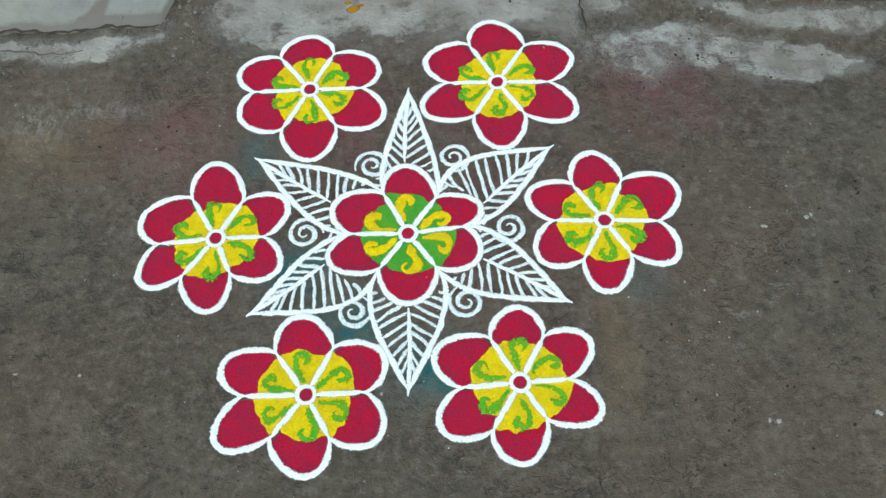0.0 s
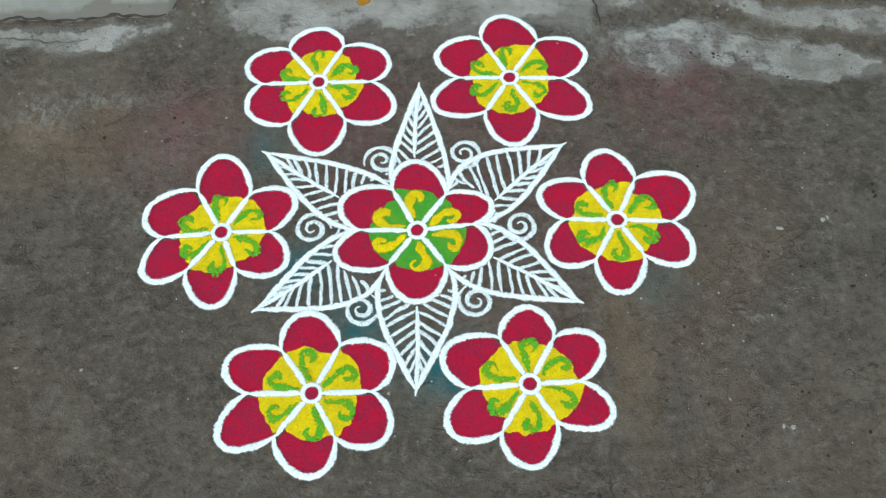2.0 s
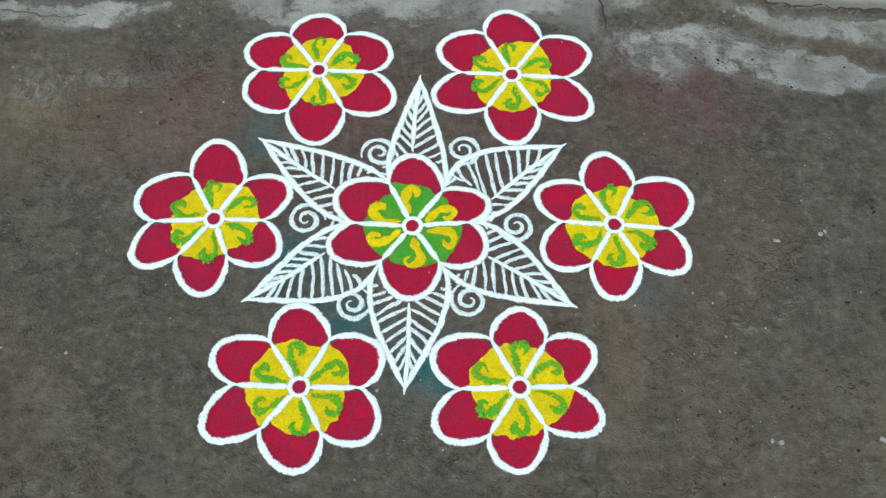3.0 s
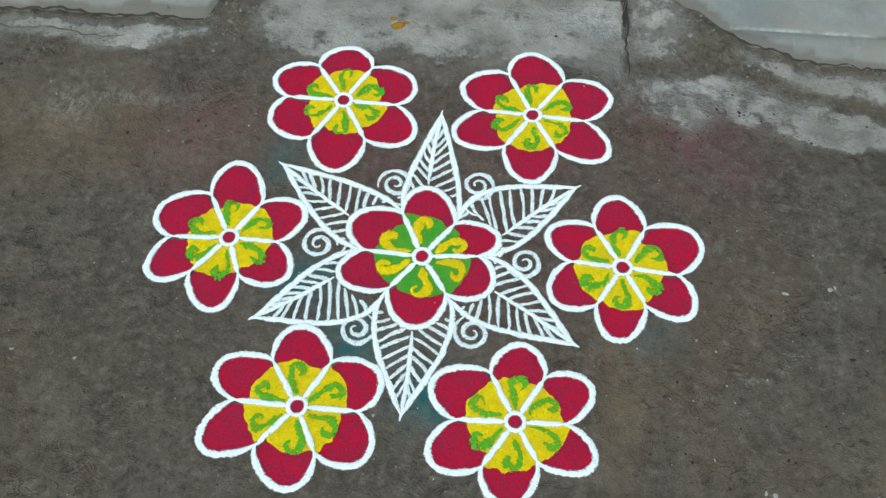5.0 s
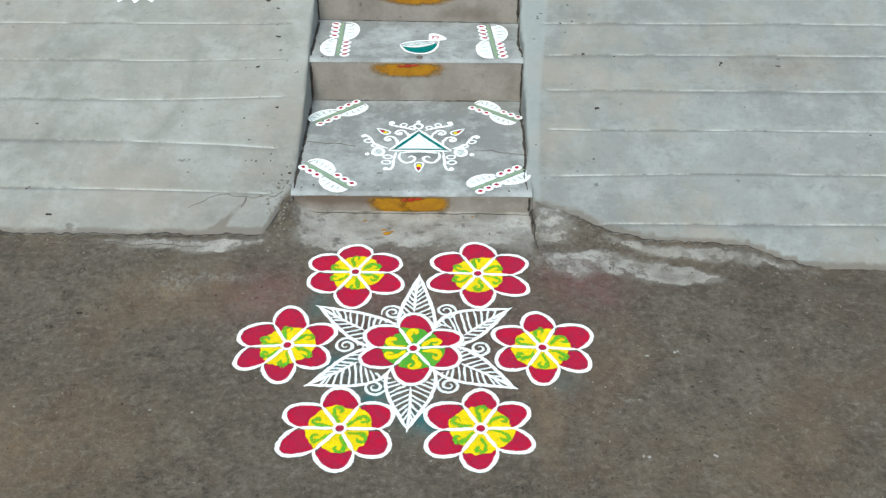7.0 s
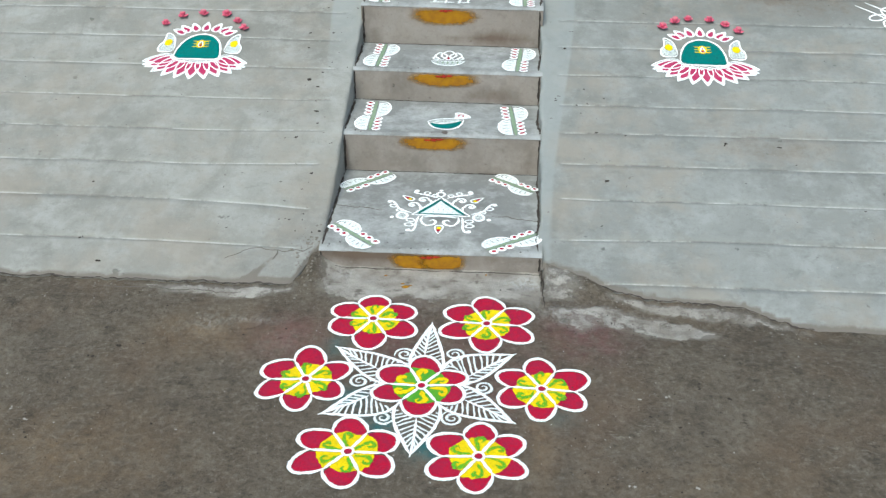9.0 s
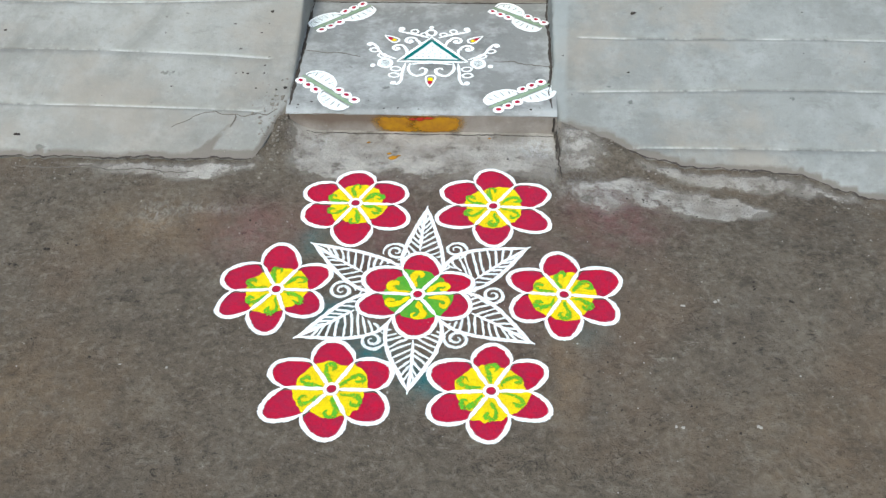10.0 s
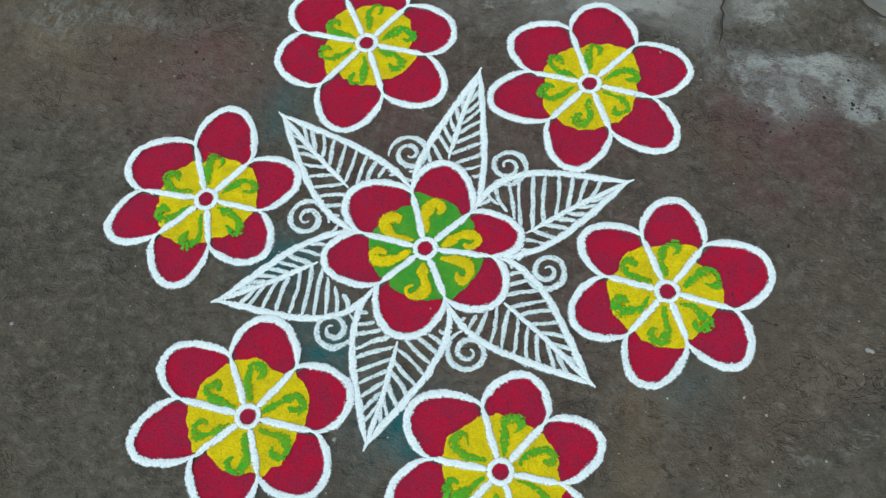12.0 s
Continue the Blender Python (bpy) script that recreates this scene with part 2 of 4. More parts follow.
DARK = plain("dark_soil_crumb", (0.035, 0.028, 0.022))
PALE = plain("pale_chip", (0.34, 0.325, 0.29))
CRACK = plain("crack_dirt", (0.12, 0.107, 0.09))
# soil colour darkened to stand for the shade inside gaps and joints
SHADOWED_SOIL = plain("shaded_gap_soil", (0.05, 0.042, 0.035))
PETAL = plain("pink_flower_petal", (0.66, 0.12, 0.20), 0.6)
PETAL_IN = plain("pale_flower_heart", (0.55, 0.24, 0.24), 0.6)


# ---- surfaces ----
def smooth(a, b, v):
    u = min(1.0, max(0.0, (v - a) / (b - a)))
    return u * u * (3 - 2 * u)


def nz(x, y, scale, seed=0.0):
    return noise.noise(Vector((x * scale, y * scale, seed)))


STAIR_L, STAIR_R = -0.440, 0.382
STEP_Y = (0.72, 1.37, 1.715, 2.04, 2.36, 2.70)
STEP_Z = (0.057, 0.228, 0.370, 0.553, 0.725)
SLOPE = 0.30


def ground_z(x, y):
    dip = 0.022 * smooth(0.42, 0.7, y) + 0.04 * smooth(0.15, 0.5, y) * smooth(0.3, 0.9, x)
    far = smooth(2.5, 6.0, math.hypot(x, y))
    heap = (0.074 + 0.012 * nz(x, y, 18.0, 15.0)) * math.exp(-(((x + 0.462) / 0.060) ** 2 + ((y - 0.78) / 0.17) ** 2)) if abs(x + 0.465) < 0.3 else 0.0
    rise = 0.006 * cement_at(x, y) * smooth(0.4, 0.5, y) if 0.4 < y < 1.0 and abs(x) < 2 else 0.0
    z = heap + rise - dip
    if 0.3 < y < 1.2 and abs(x) < 1.9:
        if x > STAIR_R:
            t = right_toe(x)
            z += (0.004 + SLOPE * (t - 0.6) - 0.010 - z) * smooth(t - 0.17, t - 0.015, y)
        elif x < STAIR_L - 0.06:
            t = left_toe(x)
            z += (0.032 + SLOPE * (t - 0.6) - 0.016 - z) * smooth(t - 0.10, t - 0.015, y)
    return z + (0.0022 * nz(x, y, 5.0) + 0.0012 * nz(x, y, 17.0, 3.0)) * (1 - far) + 0.006 * nz(x, y, 24.0, 6.0) * smooth(0.44, 0.58, y) * smooth(0.36, 0.46, abs(x)) * (1 - far)


def left_toe(x):
    return 0.545 + 0.188 * smooth(-0.545, STAIR_L, x) ** 1.5 + 0.008 * nz(x, 0, 9.0, 4.0) + 0.007 * nz(x, 0, 40.0, 5.0) + 0.004 * nz(x, 0, 110.0, 5.0)


def right_toe(x):
    y = float(np.interp(x, (0.38, 0.42, 0.54, 0.65, 0.73, 0.89, 1.085, 1.2, 1.30, 1.7), (0.704, 0.697, 0.648, 0.592, 0.566, 0.554, 0.545, 0.488, 0.458, 0.45)))
    return y + (0.008 * nz(x, 0, 12.0, 6.0) + 0.010 * nz(x, 0, 38.0, 7.0) + 0.005 * nz(x, 0, 110.0, 7.0)) * (1 - 0.7 * smooth(1.25, 1.4, x))


def stair_line(y, left):
    low = (0.048, 0.092, 0.158) if left else (0.022, 0.112, 0.180)
    return float(np.interp(y, (0.4, 0.72, 1.0, 1.2, 1.37, 1.715, 2.04, 2.36, 2.7, 3.1), (-0.02, *low, 0.240, 0.364, 0.474, 0.580, 0.680, 0.70)))


def ramp_base(x, y):
    return (0.032 if x < 0 else 0.004) + SLOPE * (y - 0.6) + 0.0035 * nz(x, y, 2.5, 9.0) + 0.0012 * nz(x, y, 11.0, 2.0)


def ramp_z(x, y):
    left = x < 0
    d = max(0.0, (STAIR_L - x) if left else (x - STAIR_R))
    base = ramp_base(x, y)
    return base + (stair_line(y, left) - base) * max(0.0, 1 - d / 0.85) ** 2


def ramp_edge(y, left):
    """How far the worn edge of a ramp bulges over the side of the steps."""
    if left:
        return 0.004 + 0.008 * abs(nz(0, y, 7.0, 31.0)) + 0.005 * abs(nz(0, y, 32.0, 32.0))
    return 0.004 + 0.030 * abs(nz(0, y, 4.2, 33.0)) + 0.009 * abs(nz(0, y, 22.0, 34.0))


LEFT_GROOVES = (0.725, 0.935, 1.125, 1.32, 1.515, 1.725, 1.92, 2.12, 2.31, 2.51)
RIGHT_GROOVES = (0.625, 0.835, 1.03, 1.22, 1.40, 1.57, 1.76, 1.95, 2.14, 2.34)


# ---- building helpers ----
def mesh_of(name, verts, faces, attrs=None, flat=False):
    me = bpy.data.meshes.new(name)
    me.from_pydata([tuple(v) for v in verts], [], faces)
    for key, values in (attrs or {}).items():
        a = me.attributes.new(key, "FLOAT", "POINT")
        a.data.foreach_set("value", np.asarray(values, dtype=np.float32))
    me.validate()
    if not flat:
        me.polygons.foreach_set("use_smooth", [True] * len(me.polygons))
    me.update()
    return me


def part(name, me, material, parent, label=""):
    """Links a mesh (or a bmesh) as one object under a thing or a part."""
    if isinstance(me, bmesh.types.BMesh):
        bm, me = me, bpy.data.meshes.new(name)
        bm.to_mesh(me)
        bm.free()
    if not me.materials:
        me.materials.append(material)
    ob = new(name, me)
    ob.parent = parent
    if label:
        tagged(ob, label)
    return ob


def thing(name, label, category, group="", kind=""):
    return tagged(new(name), label, category, group, kind)


def single(name, me, material, label, category, group="", kind=""):
    return tagged(part(name, me, material, None), label, category, group, kind)


def bezier(p0, p1, p2, p3, n):
    t = np.linspace(0, 1, n)[:, None]
    p0, p1, p2, p3 = (np.array(p, float) for p in (p0, p1, p2, p3))
    return (1 - t) ** 3 * p0 + 3 * (1 - t) ** 2 * t * p1 + 3 * (1 - t) * t * t * p2 + t ** 3 * p3


def polar(c, deg, r):
    return np.array((c[0] + r * math.cos(radians(deg)), c[1] + r * math.sin(radians(deg))))


def resample(pts, step):
    pts = np.asarray(pts, float)
    d = np.concatenate(([0], np.cumsum(np.hypot(*np.diff(pts, axis=0).T))))
    s = np.linspace(0, d[-1], max(3, int(d[-1] / step) + 1))
    return np.stack([np.interp(s, d, pts[:, i]) for i in (0, 1)], axis=1)


def stroke(pts, width, surf, lift, closed=False, taper=0.0, step=0.004, wobble=0.22):
    """A heaped line of powder along a path on a surface."""
    p = resample(pts, step)
    n = len(p)
    tan = np.gradient(p, axis=0)
    if closed:
        tan[0] = tan[-1] = p[1] - p[-2]
    tan /= np.maximum(np.hypot(*tan.T), 1e-9)[:, None]
    nor = np.stack((-tan[:, 1], tan[:, 0]), axis=1)
    lift += random.uniform(0, 0.0004)
    seed = random.uniform(0, 90)
    verts, cover, faces = [], [], []
    for i in range(n):
        k = i / (n - 1)
        w = width * (1 - taper * k) * 0.5
        w *= 1 + wobble * noise.noise(Vector((p[i, 0] * 45, p[i, 1] * 45, seed)))
        off = 0.12 * width * noise.noise(Vector((p[i, 0] * 60, p[i, 1] * 60, seed + 7)))
        end = 1.0 if closed else min(1.0, 0.35 + 4 * min(k, 1 - k))
        for u, c, h in ((-1.5, 0.0, 0.0), (-0.55, 0.92, 0.0008), (0, 1.0, 0.0015), (0.55, 0.92, 0.0008), (1.5, 0.0, 0.0)):
            q = p[i] + nor[i] * (u * w * end + off)
            verts.append((q[0], q[1], surf(q[0], q[1]) + lift + h))
            cover.append(c)
        if i:
            a, b = 5 * (i - 1), 5 * i
            faces += [(a + j, b + j, b + j + 1, a + j + 1)[::-1] for j in range(4)]
    return mesh_of("stroke", verts, faces, {"cover": cover})


def patch(pts, surf, lift, soft=0.12, rings=5, rough=0.03, center=None):
    """A flat area of powder inside a closed path, with a thin edge."""
    p = resample(np.vstack((pts, pts[:1])), 0.005)[:-1]
    c = np.array(center) if center is not None else p.mean(axis=0)
    lift += random.uniform(0, 0.0003)
    seed = random.uniform(0, 90)
    n = len(p)
    verts, cover, faces = [(c[0], c[1], surf(*c) + lift)], [1.0], []
    scales = [1.0 - soft - (1.0 - soft) * (1 - (k + 1) / rings) for k in range(rings)] + [1.0]
    for s in scales:
        for q0 in p:
            j = 1 + rough * noise.noise(Vector((q0[0] * 70, q0[1] * 70, seed)))
            q = c + (q0 - c) * s * j
            verts.append((q[0], q[1], surf(q[0], q[1]) + lift))
            cover.append(0.0 if s == 1.0 else 1.0)
    for i in range(n):
        k = (i + 1) % n
        faces.append((0, 1 + i, 1 + k))
        for r in range(len(scales) - 1):
            a, b = 1 + r * n, 1 + (r + 1) * n
            faces.append((a + i, b + i, b + k, a + k))
    area = sum(p[i, 0] * p[(i + 1) % n, 1] - p[(i + 1) % n, 0] * p[i, 1] for i in range(n))
    if area < 0:
        faces = [f[::-1] for f in faces]
    return mesh_of("patch", verts, faces, {"cover": cover})


def ellipse(c, a, b, deg=0.0, n=40, t0=0.0, t1=360.0):
    t = np.radians(np.linspace(t0, t1, n))
    x, y = a * np.cos(t), b * np.sin(t)
    ca, sa = math.cos(radians(deg)), math.sin(radians(deg))
    return np.stack((c[0] + x * ca - y * sa, c[1] + x * sa + y * ca), axis=1)


def spiral_path(c, r, start, turns, way=1, n=70):
    k = np.linspace(0, 1, n)
    a = np.radians(start) + way * k * turns * 2 * math.pi
    rad = r * (1 - 0.86 * k)
    return np.stack((c[0] + rad * np.cos(a), c[1] + rad * np.sin(a)), axis=1)


def box(x0, x1, y0, y1, z0, z1, bevel=0.006, seg=2):
    bm = bmesh.new()
    bmesh.ops.create_cube(bm, size=1)
    for v in bm.verts:
        v.co = ((x0 + x1) / 2 + v.co.x * (x1 - x0), (y0 + y1) / 2 + v.co.y * (y1 - y0), (z0 + z1) / 2 + v.co.z * (z1 - z0))
    if bevel:
        bmesh.ops.bevel(bm, geom=bm.edges[:], offset=bevel, segments=seg, affect="EDGES")
    return bm


# ---- the ground ----
def axis(lo, hi, step, far):
    v = list(np.arange(lo, hi + step / 2, step))
    grow, a, b = step, v[0], v[-1]
    while b < far:
        grow *= 1.35
        a, b = a - grow, b + grow
        v = [a] + v + [b]
    return np.array(v)


def blob(x, y, cx, cy, a, b):
    return math.exp(-(((x - cx) / a) ** 2 + ((y - cy) / b) ** 2))


def cement_at(x, y):
    """How much old cement is left: the apron before the steps and the broken toes of the ramps."""
    wave = 0.022 * nz(x, y, 13, 8) + 0.012 * nz(x, y, 37, 3)
    apron = smooth(0.40, 0.60, y + 0.05 * nz(x, y, 6, 1)) * smooth(-0.46, -0.36, x) * smooth(0.386, 0.374, x + 0.5 * wave) * 0.95
    low = float(np.interp(x, (0.40, 0.47, 0.58, 0.67, 0.72, 0.86, 0.93, 1.0), (0.43, 0.335, 0.345, 0.36, 0.33, 0.318, 0.35, 0.372))) + wave
    high = float(np.interp(x, (0.40, 0.557, 0.635, 0.744, 0.853, 0.92, 1.0), (0.47, 0.505, 0.495, 0.465, 0.443, 0.42, 0.376))) + wave
    broken = smooth(low - 0.02, low + 0.05, y) * smooth(high + 0.015, high - 0.015, y) * smooth(0.37, 0.45, x) * smooth(1.02, 0.98, x) * (0.53 + 0.40 * smooth(0.70, 0.82, x))
    under = float(np.interp(x, (0.55, 0.66, 0.78, 0.9, 1.1, 1.3), (0.60, 0.53, 0.482, 0.462, 0.448, 0.43))) + wave
    strip = smooth(under - 0.01, under + 0.02, y) * smooth(0.58, 0.68, x) * smooth(1.36, 1.2, x) * (0.60 + 0.15 * nz(x, y, 13, 5))
    corner = smooth(0.50, 0.56, y) * smooth(0.372, 0.39, x) * smooth(0.56, 0.46, x) * 0.52
    edge = float(np.interp(x, (-1.2, -1.01, -0.85, -0.65, -0.506, -0.417), (0.525, 0.506, 0.457, 0.441, 0.491, 0.56))) + wave
    left = smooth(edge - 0.01, edge + 0.03, y) * smooth(-1.24, -1.1, x) * smooth(-0.46, -0.56, x) * (0.60 + 0.25 * nz(x, y, 9, 2))
    strip *= 1 - 0.8 * smooth(right_toe(x) - 0.035, right_toe(x) - 0.008, y) if x > 0.4 else 1.0
    left *= 1 - 0.8 * smooth(left_toe(x) - 0.030, left_toe(x) - 0.006, y) if x < -0.5 else 1.0
    return max(apron, broken, strip, corner, left)


def build_ground():
    xs, ys = axis(-1.75, 1.9, 0.0145, 420), axis(-1.0, 0.96, 0.0145, 420)
    verts, at = [], {k: [] for k in ("cement", "pink", "teal", "rust", "lime")}
    for y in ys:
        for x in xs:
            near = -1.8 < x < 1.95 and -1.1 < y < 0.9
            c = cement_at(x, y) if near else 0.0
            verts.append((x, y, ground_z(x, y)))
            at["cement"].append(c)
            r = math.hypot(x, y)
            at["pink"].append(0.45 * max(blob(x, y, 0.52, 0.31, 0.14, 0.13), blob(x, y, -0.46, 0.24, 0.13, 0.12), 0.8 * blob(x, y, -0.12, 0.27, 0.12, 0.2), 0.5 * blob(x, y, 0.1, 0.1, 0.35, 0.3)) if near else 0)
            at["teal"].append(1.0 * max(0.65 * blob(x, y, -0.285, 0.19, 0.05, 0.06), 1.3 * blob(x, y, -0.21, -0.066, 0.05, 0.045), blob(x, y, -0.11, -0.19, 0.07, 0.06), blob(x, y, 0.05, -0.28, 0.07, 0.06), 0.3 * blob(x, y, 0.42, -0.13, 0.06, 0.05)) if near else 0)
            at["rust"].append(0.6 * max(blob(x, y, 0.36, -0.25, 0.05, 0.22), blob(x, y, -0.24, 0.18, 0.05, 0.05), blob(x, y, -0.75, 0.25, 0.2, 0.12), 0.9 * blob(x, y, -1.0, -0.40, 0.35, 0.22), 0.5 * blob(x, y, 0.9, -0.45, 0.3, 0.2)) if near else 0)
            at["lime"].append(0.28 * max(blob(x, y, -0.62, 0.33, 0.10, 0.02), blob(x, y, -0.75, 0.3, 0.05, 0.05), blob(x, y, 0.45, 0.45, 0.1, 0.05), 3.0 * blob(x, y, 0.325, 0.645, 0.06, 0.05), 1.6 * blob(x, y, -0.33, 0.66, 0.05, 0.04)) if near else 0)
    w = len(xs)
    faces = [(j * w + i, j * w + i + 1, (j + 1) * w + i + 1, (j + 1) * w + i) for j in range(len(ys) - 1) for i in range(w - 1)]
    single("ground", mesh_of("ground", verts, faces, at), EARTH, "brown trodden earth with worn cement patches and grit", "ground", kind="structure")


build_ground()


# ---- the ramps ----
def build_ramp(name, x0, x1, toe, grooves, material, label):
    xs = np.concatenate((np.arange(x0, x1, 0.012), [x1]))
    if x0 > 0:
        xs = np.concatenate((np.arange(x0, 0.62, 0.006), np.arange(0.62, 2.0, 0.012), np.arange(2.0, x1 + 0.05, 0.06)))
    else:
        xs = np.concatenate((np.arange(x0, -2.1, 0.06), np.arange(-2.1, -0.62, 0.012), np.arange(-0.62, x1 - 0.003, 0.006), [x1]))
    fine = np.array((0.0012, 0.0026, 0.0042, 0.0085, 0.0105))
    xs = np.sort(np.concatenate((xs, x0 + fine if x0 > 0 else x1 - fine)))
    rows = [(y, 0.0) for y in np.arange(0.40, 2.80, 0.022)]
    rows = [r for r in rows if min(abs(r[0] - g) for g in grooves) > 0.012]
    for g in grooves:
        rows += [(g - 0.0055, 0.0), (g - 0.002, 1.0), (g + 0.002, 1.0), (g + 0.0055, 0.0)]
    rows.sort()
    verts, groove, margin, soil = [], [], [], []
    top = len(rows)
    for j, (y, g) in enumerate(rows):
        for x in xs:
            t = toe(x)
            d = abs(x - (x1 if x0 < 0 else x0))
            gg = g * smooth(0.06, 0.09, d) if y > t else 0.0
            yy = max(y, t) + (0.0012 * nz(x, y, 3.0, 12.0) if gg else 0)
            lip = 0.010 * (1 - smooth(0.0, 0.03, yy - t))
            yy -= 1.5 * (ramp_z(x, yy) - ramp_base(x, yy)) * smooth(0.85, 1.1, yy)
            worn = 0.013 + 0.010 * nz(0, yy, 19.0, 27.0 + x0)
            round_off = worn * (1 - math.sqrt(max(0.0, 1 - max(0.0, 1 - d / worn) ** 2)))
            bulge = ramp_edge(yy, x0 < 0) * (1 - smooth(0.0, 0.06, d)) * (1 if x0 < 0 else -1)
            verts.append((x + bulge, yy, ramp_z(x, yy) - 0.0045 * gg - lip - round_off))
            groove.append(gg)
            w = 0.03 + 0.11 * smooth(0.9, 2.3, yy)
            margin.append((1 - smooth(w, w + 0.012, d)) * (smooth(1.5, 2.2, yy) if x0 < 0 else 0.8))
            soil.append(0.8 * (1 - smooth(0.002, 0.022, yy - t)) + 0.75 * (1 - smooth(0.0, 0.10, yy - t)) * (0.4 + 0.6 * smooth(0.5, 0.0, abs(x) - 0.4)) + 0.58 * blob(x, yy, 1.6, 2.40, 0.8, 0.28) + 0.34 * blob(x, yy, 1.25, 1.35, 0.5, 0.10) + 0.30 * blob(x, yy, 1.5, 1.5, 0.9, 0.9) + 0.45 * blob(x, yy, 1.35, 2.52, 0.5, 0.06) + 0.25 * blob(x, yy, -1.2, 1.2, 0.7, 0.3) + (0.58 * smooth(0.028, 0.004, abs(x + 0.665 - 0.72 * (yy - 0.575) + 0.010 * nz(x, yy, 30, 4))) * smooth(0.72, 0.69, yy) if -0.72 < x < -0.53 else 0.0))
    w = len(xs)
    faces = []
    for j in range(top - 1):
        for i in range(w - 1):
            if rows[j + 1][0] > min(toe(xs[i]), toe(xs[i + 1])):
                faces.append((j * w + i, j * w + i + 1, (j + 1) * w + i + 1, (j + 1) * w + i))
    # lip down into the ground at the toe, and the cheek beside the stairs
    base = len(verts)
    for x in xs:
        t = toe(x)
        for z in (ramp_z(x, t) - 0.010, ground_z(x, t) - 0.05):
            verts.append((x, t + (0.0 if z > -0.04 else 0.012), z))
            groove.append(0), margin.append(0), soil.append(0.55)
    faces += [(base + 2 * i + 1, base + 2 * i + 3, base + 2 * i + 2, base + 2 * i) for i in range(w - 1)]
    edge = w - 1 if x0 < 0 else 0
    base = len(verts)
    side = [verts[j * w + edge] for j in range(top)]
    for v in side:
        verts += [v, (v[0], v[1], -0.1)]
        groove += [0, 0]
        margin += [0, 0]
        soil += [0.1, 0.3]
    for j in range(top - 1):
        f = (base + 2 * j, base + 2 * j + 1, base + 2 * j + 3, base + 2 * j + 2)
        faces.append(f if x0 < 0 else f[::-1])
    me = mesh_of(name, verts, faces, {"groove": groove, "margin": margin, "soil": soil})
    return single(name, me, material, label, "ramp", kind="structure")


ramp_west = build_ramp("ramp_west", -3.4, STAIR_L - 0.002, left_toe, LEFT_GROOVES, RAMP, "weathered grey concrete ramp scored with cross grooves beside steps")
ramp_east = build_ramp("ramp_east", STAIR_R + 0.002, 3.6, right_toe, RIGHT_GROOVES, RAMP_EAST, "weathered grey concrete ramp with cracked broken toe")


# ---- the stairs ----
def build_stairs():
    stairs = thing("stairs", "cement steps with tan risers between two concrete ramps", "stairs", kind="structure")
    skew = (0.0, 0.0, 0.022, 0.018, 0.03, 0.0)
    for k, z in enumerate(STEP_Z):
        y0, y1 = STEP_Y[k], STEP_Y[k + 1] + 0.05
        nx, ny = 82, 34
        verts, faces = [], []
        for j in range(ny + 1):
            for i in range(nx + 1):
                x = STAIR_L + (STAIR_R - STAIR_L) * i / nx
                front = y0 - skew[k] * (x / 0.4) * 0.5 + 0.003 * nz(x, k, 11.0)
                v = j / ny
                y = front + (y1 - front) * v ** 1.5
                drop = 0.010 * (1 - smooth(0.0, 0.016, y - front)) + 0.003 * max(0.0, nz(x, k, 30.0, 5)) * (1 - smooth(0, 0.03, y - front))
                verts.append((x, y, z + 0.0015 * nz(x, y, 6.0, k) - drop))
        w = nx + 1
        for j in range(ny):
            faces += [(j * w + i, j * w + i + 1, (j + 1) * w + i + 1, (j + 1) * w + i) for i in range(nx)]
        scuff = [0.35 * (1 - smooth(0.0, 0.05, vy - y0)) + 0.45 * smooth(0.10, 0.0, min(vx - STAIR_L, STAIR_R - vx)) for vx, vy, _ in verts]
        part("tread", mesh_of("tread", verts, faces, {"grime": scuff}), TREAD, stairs, "grey cement tread")
        part("core", box(STAIR_L + 0.001, STAIR_R - 0.001, y0 + 0.03, y1 - 0.04, -0.08, z - 0.014, 0.0), RISER, stairs, "rough plastered side of the step")
        verts, faces = [], []
        low = (STEP_Z[k - 1] if k else -0.03) - 0.01
        for j in range(9):
            for i in range(nx + 1):
                x = STAIR_L + (STAIR_R - STAIR_L) * i / nx
                front = y0 - skew[k] * (x / 0.4) * 0.5 + 0.003 * nz(x, k, 11.0)
                zz = low + (z - 0.009 - low) * j / 8
                verts.append((x, front + 0.002 + 0.003 * nz(x, zz, 8.0, 20 + k), zz))
        for j in range(8):
            faces += [(j * w + i, j * w + i + 1, (j + 1) * w + i + 1, (j + 1) * w + i) for i in range(nx)]
        stains = ((-0.30, 0.045, 0.20, 0.04, 0.6), (0.02, 0.035, 0.5, 0.05, 0.42)), ((0.33, 0.10, 0.05, 0.05, 0.4), (-0.43, 0.12, 0.02, 0.1, 0.6)), ((0.16, 0.26, 0.20, 0.035, 0.5), (-0.25, 0.33, 0.03, 0.03, 0.4)), ((0.20, 0.41, 0.16, 0.05, 0.7), (-0.05, 0.40, 0.3, 0.02, 0.35)), ((0.2, 0.6, 0.3, 0.05, 0.4),)
        dirt = [sum(w * blob(vx, vz, cx, cz, a, b) for cx, cz, a, b, w in stains[k]) for vx, _, vz in verts]
        part("riser", mesh_of("riser", verts, faces, {"grime": dirt}), RISER, stairs, "tan plastered riser with dirt in the corner")


build_stairs()
single("landing", box(-3.6, 3.8, 2.71, 4.4, 0.3, 0.66, 0.01), RAMP, "grey cement landing above the ramps", "landing", kind="structure")
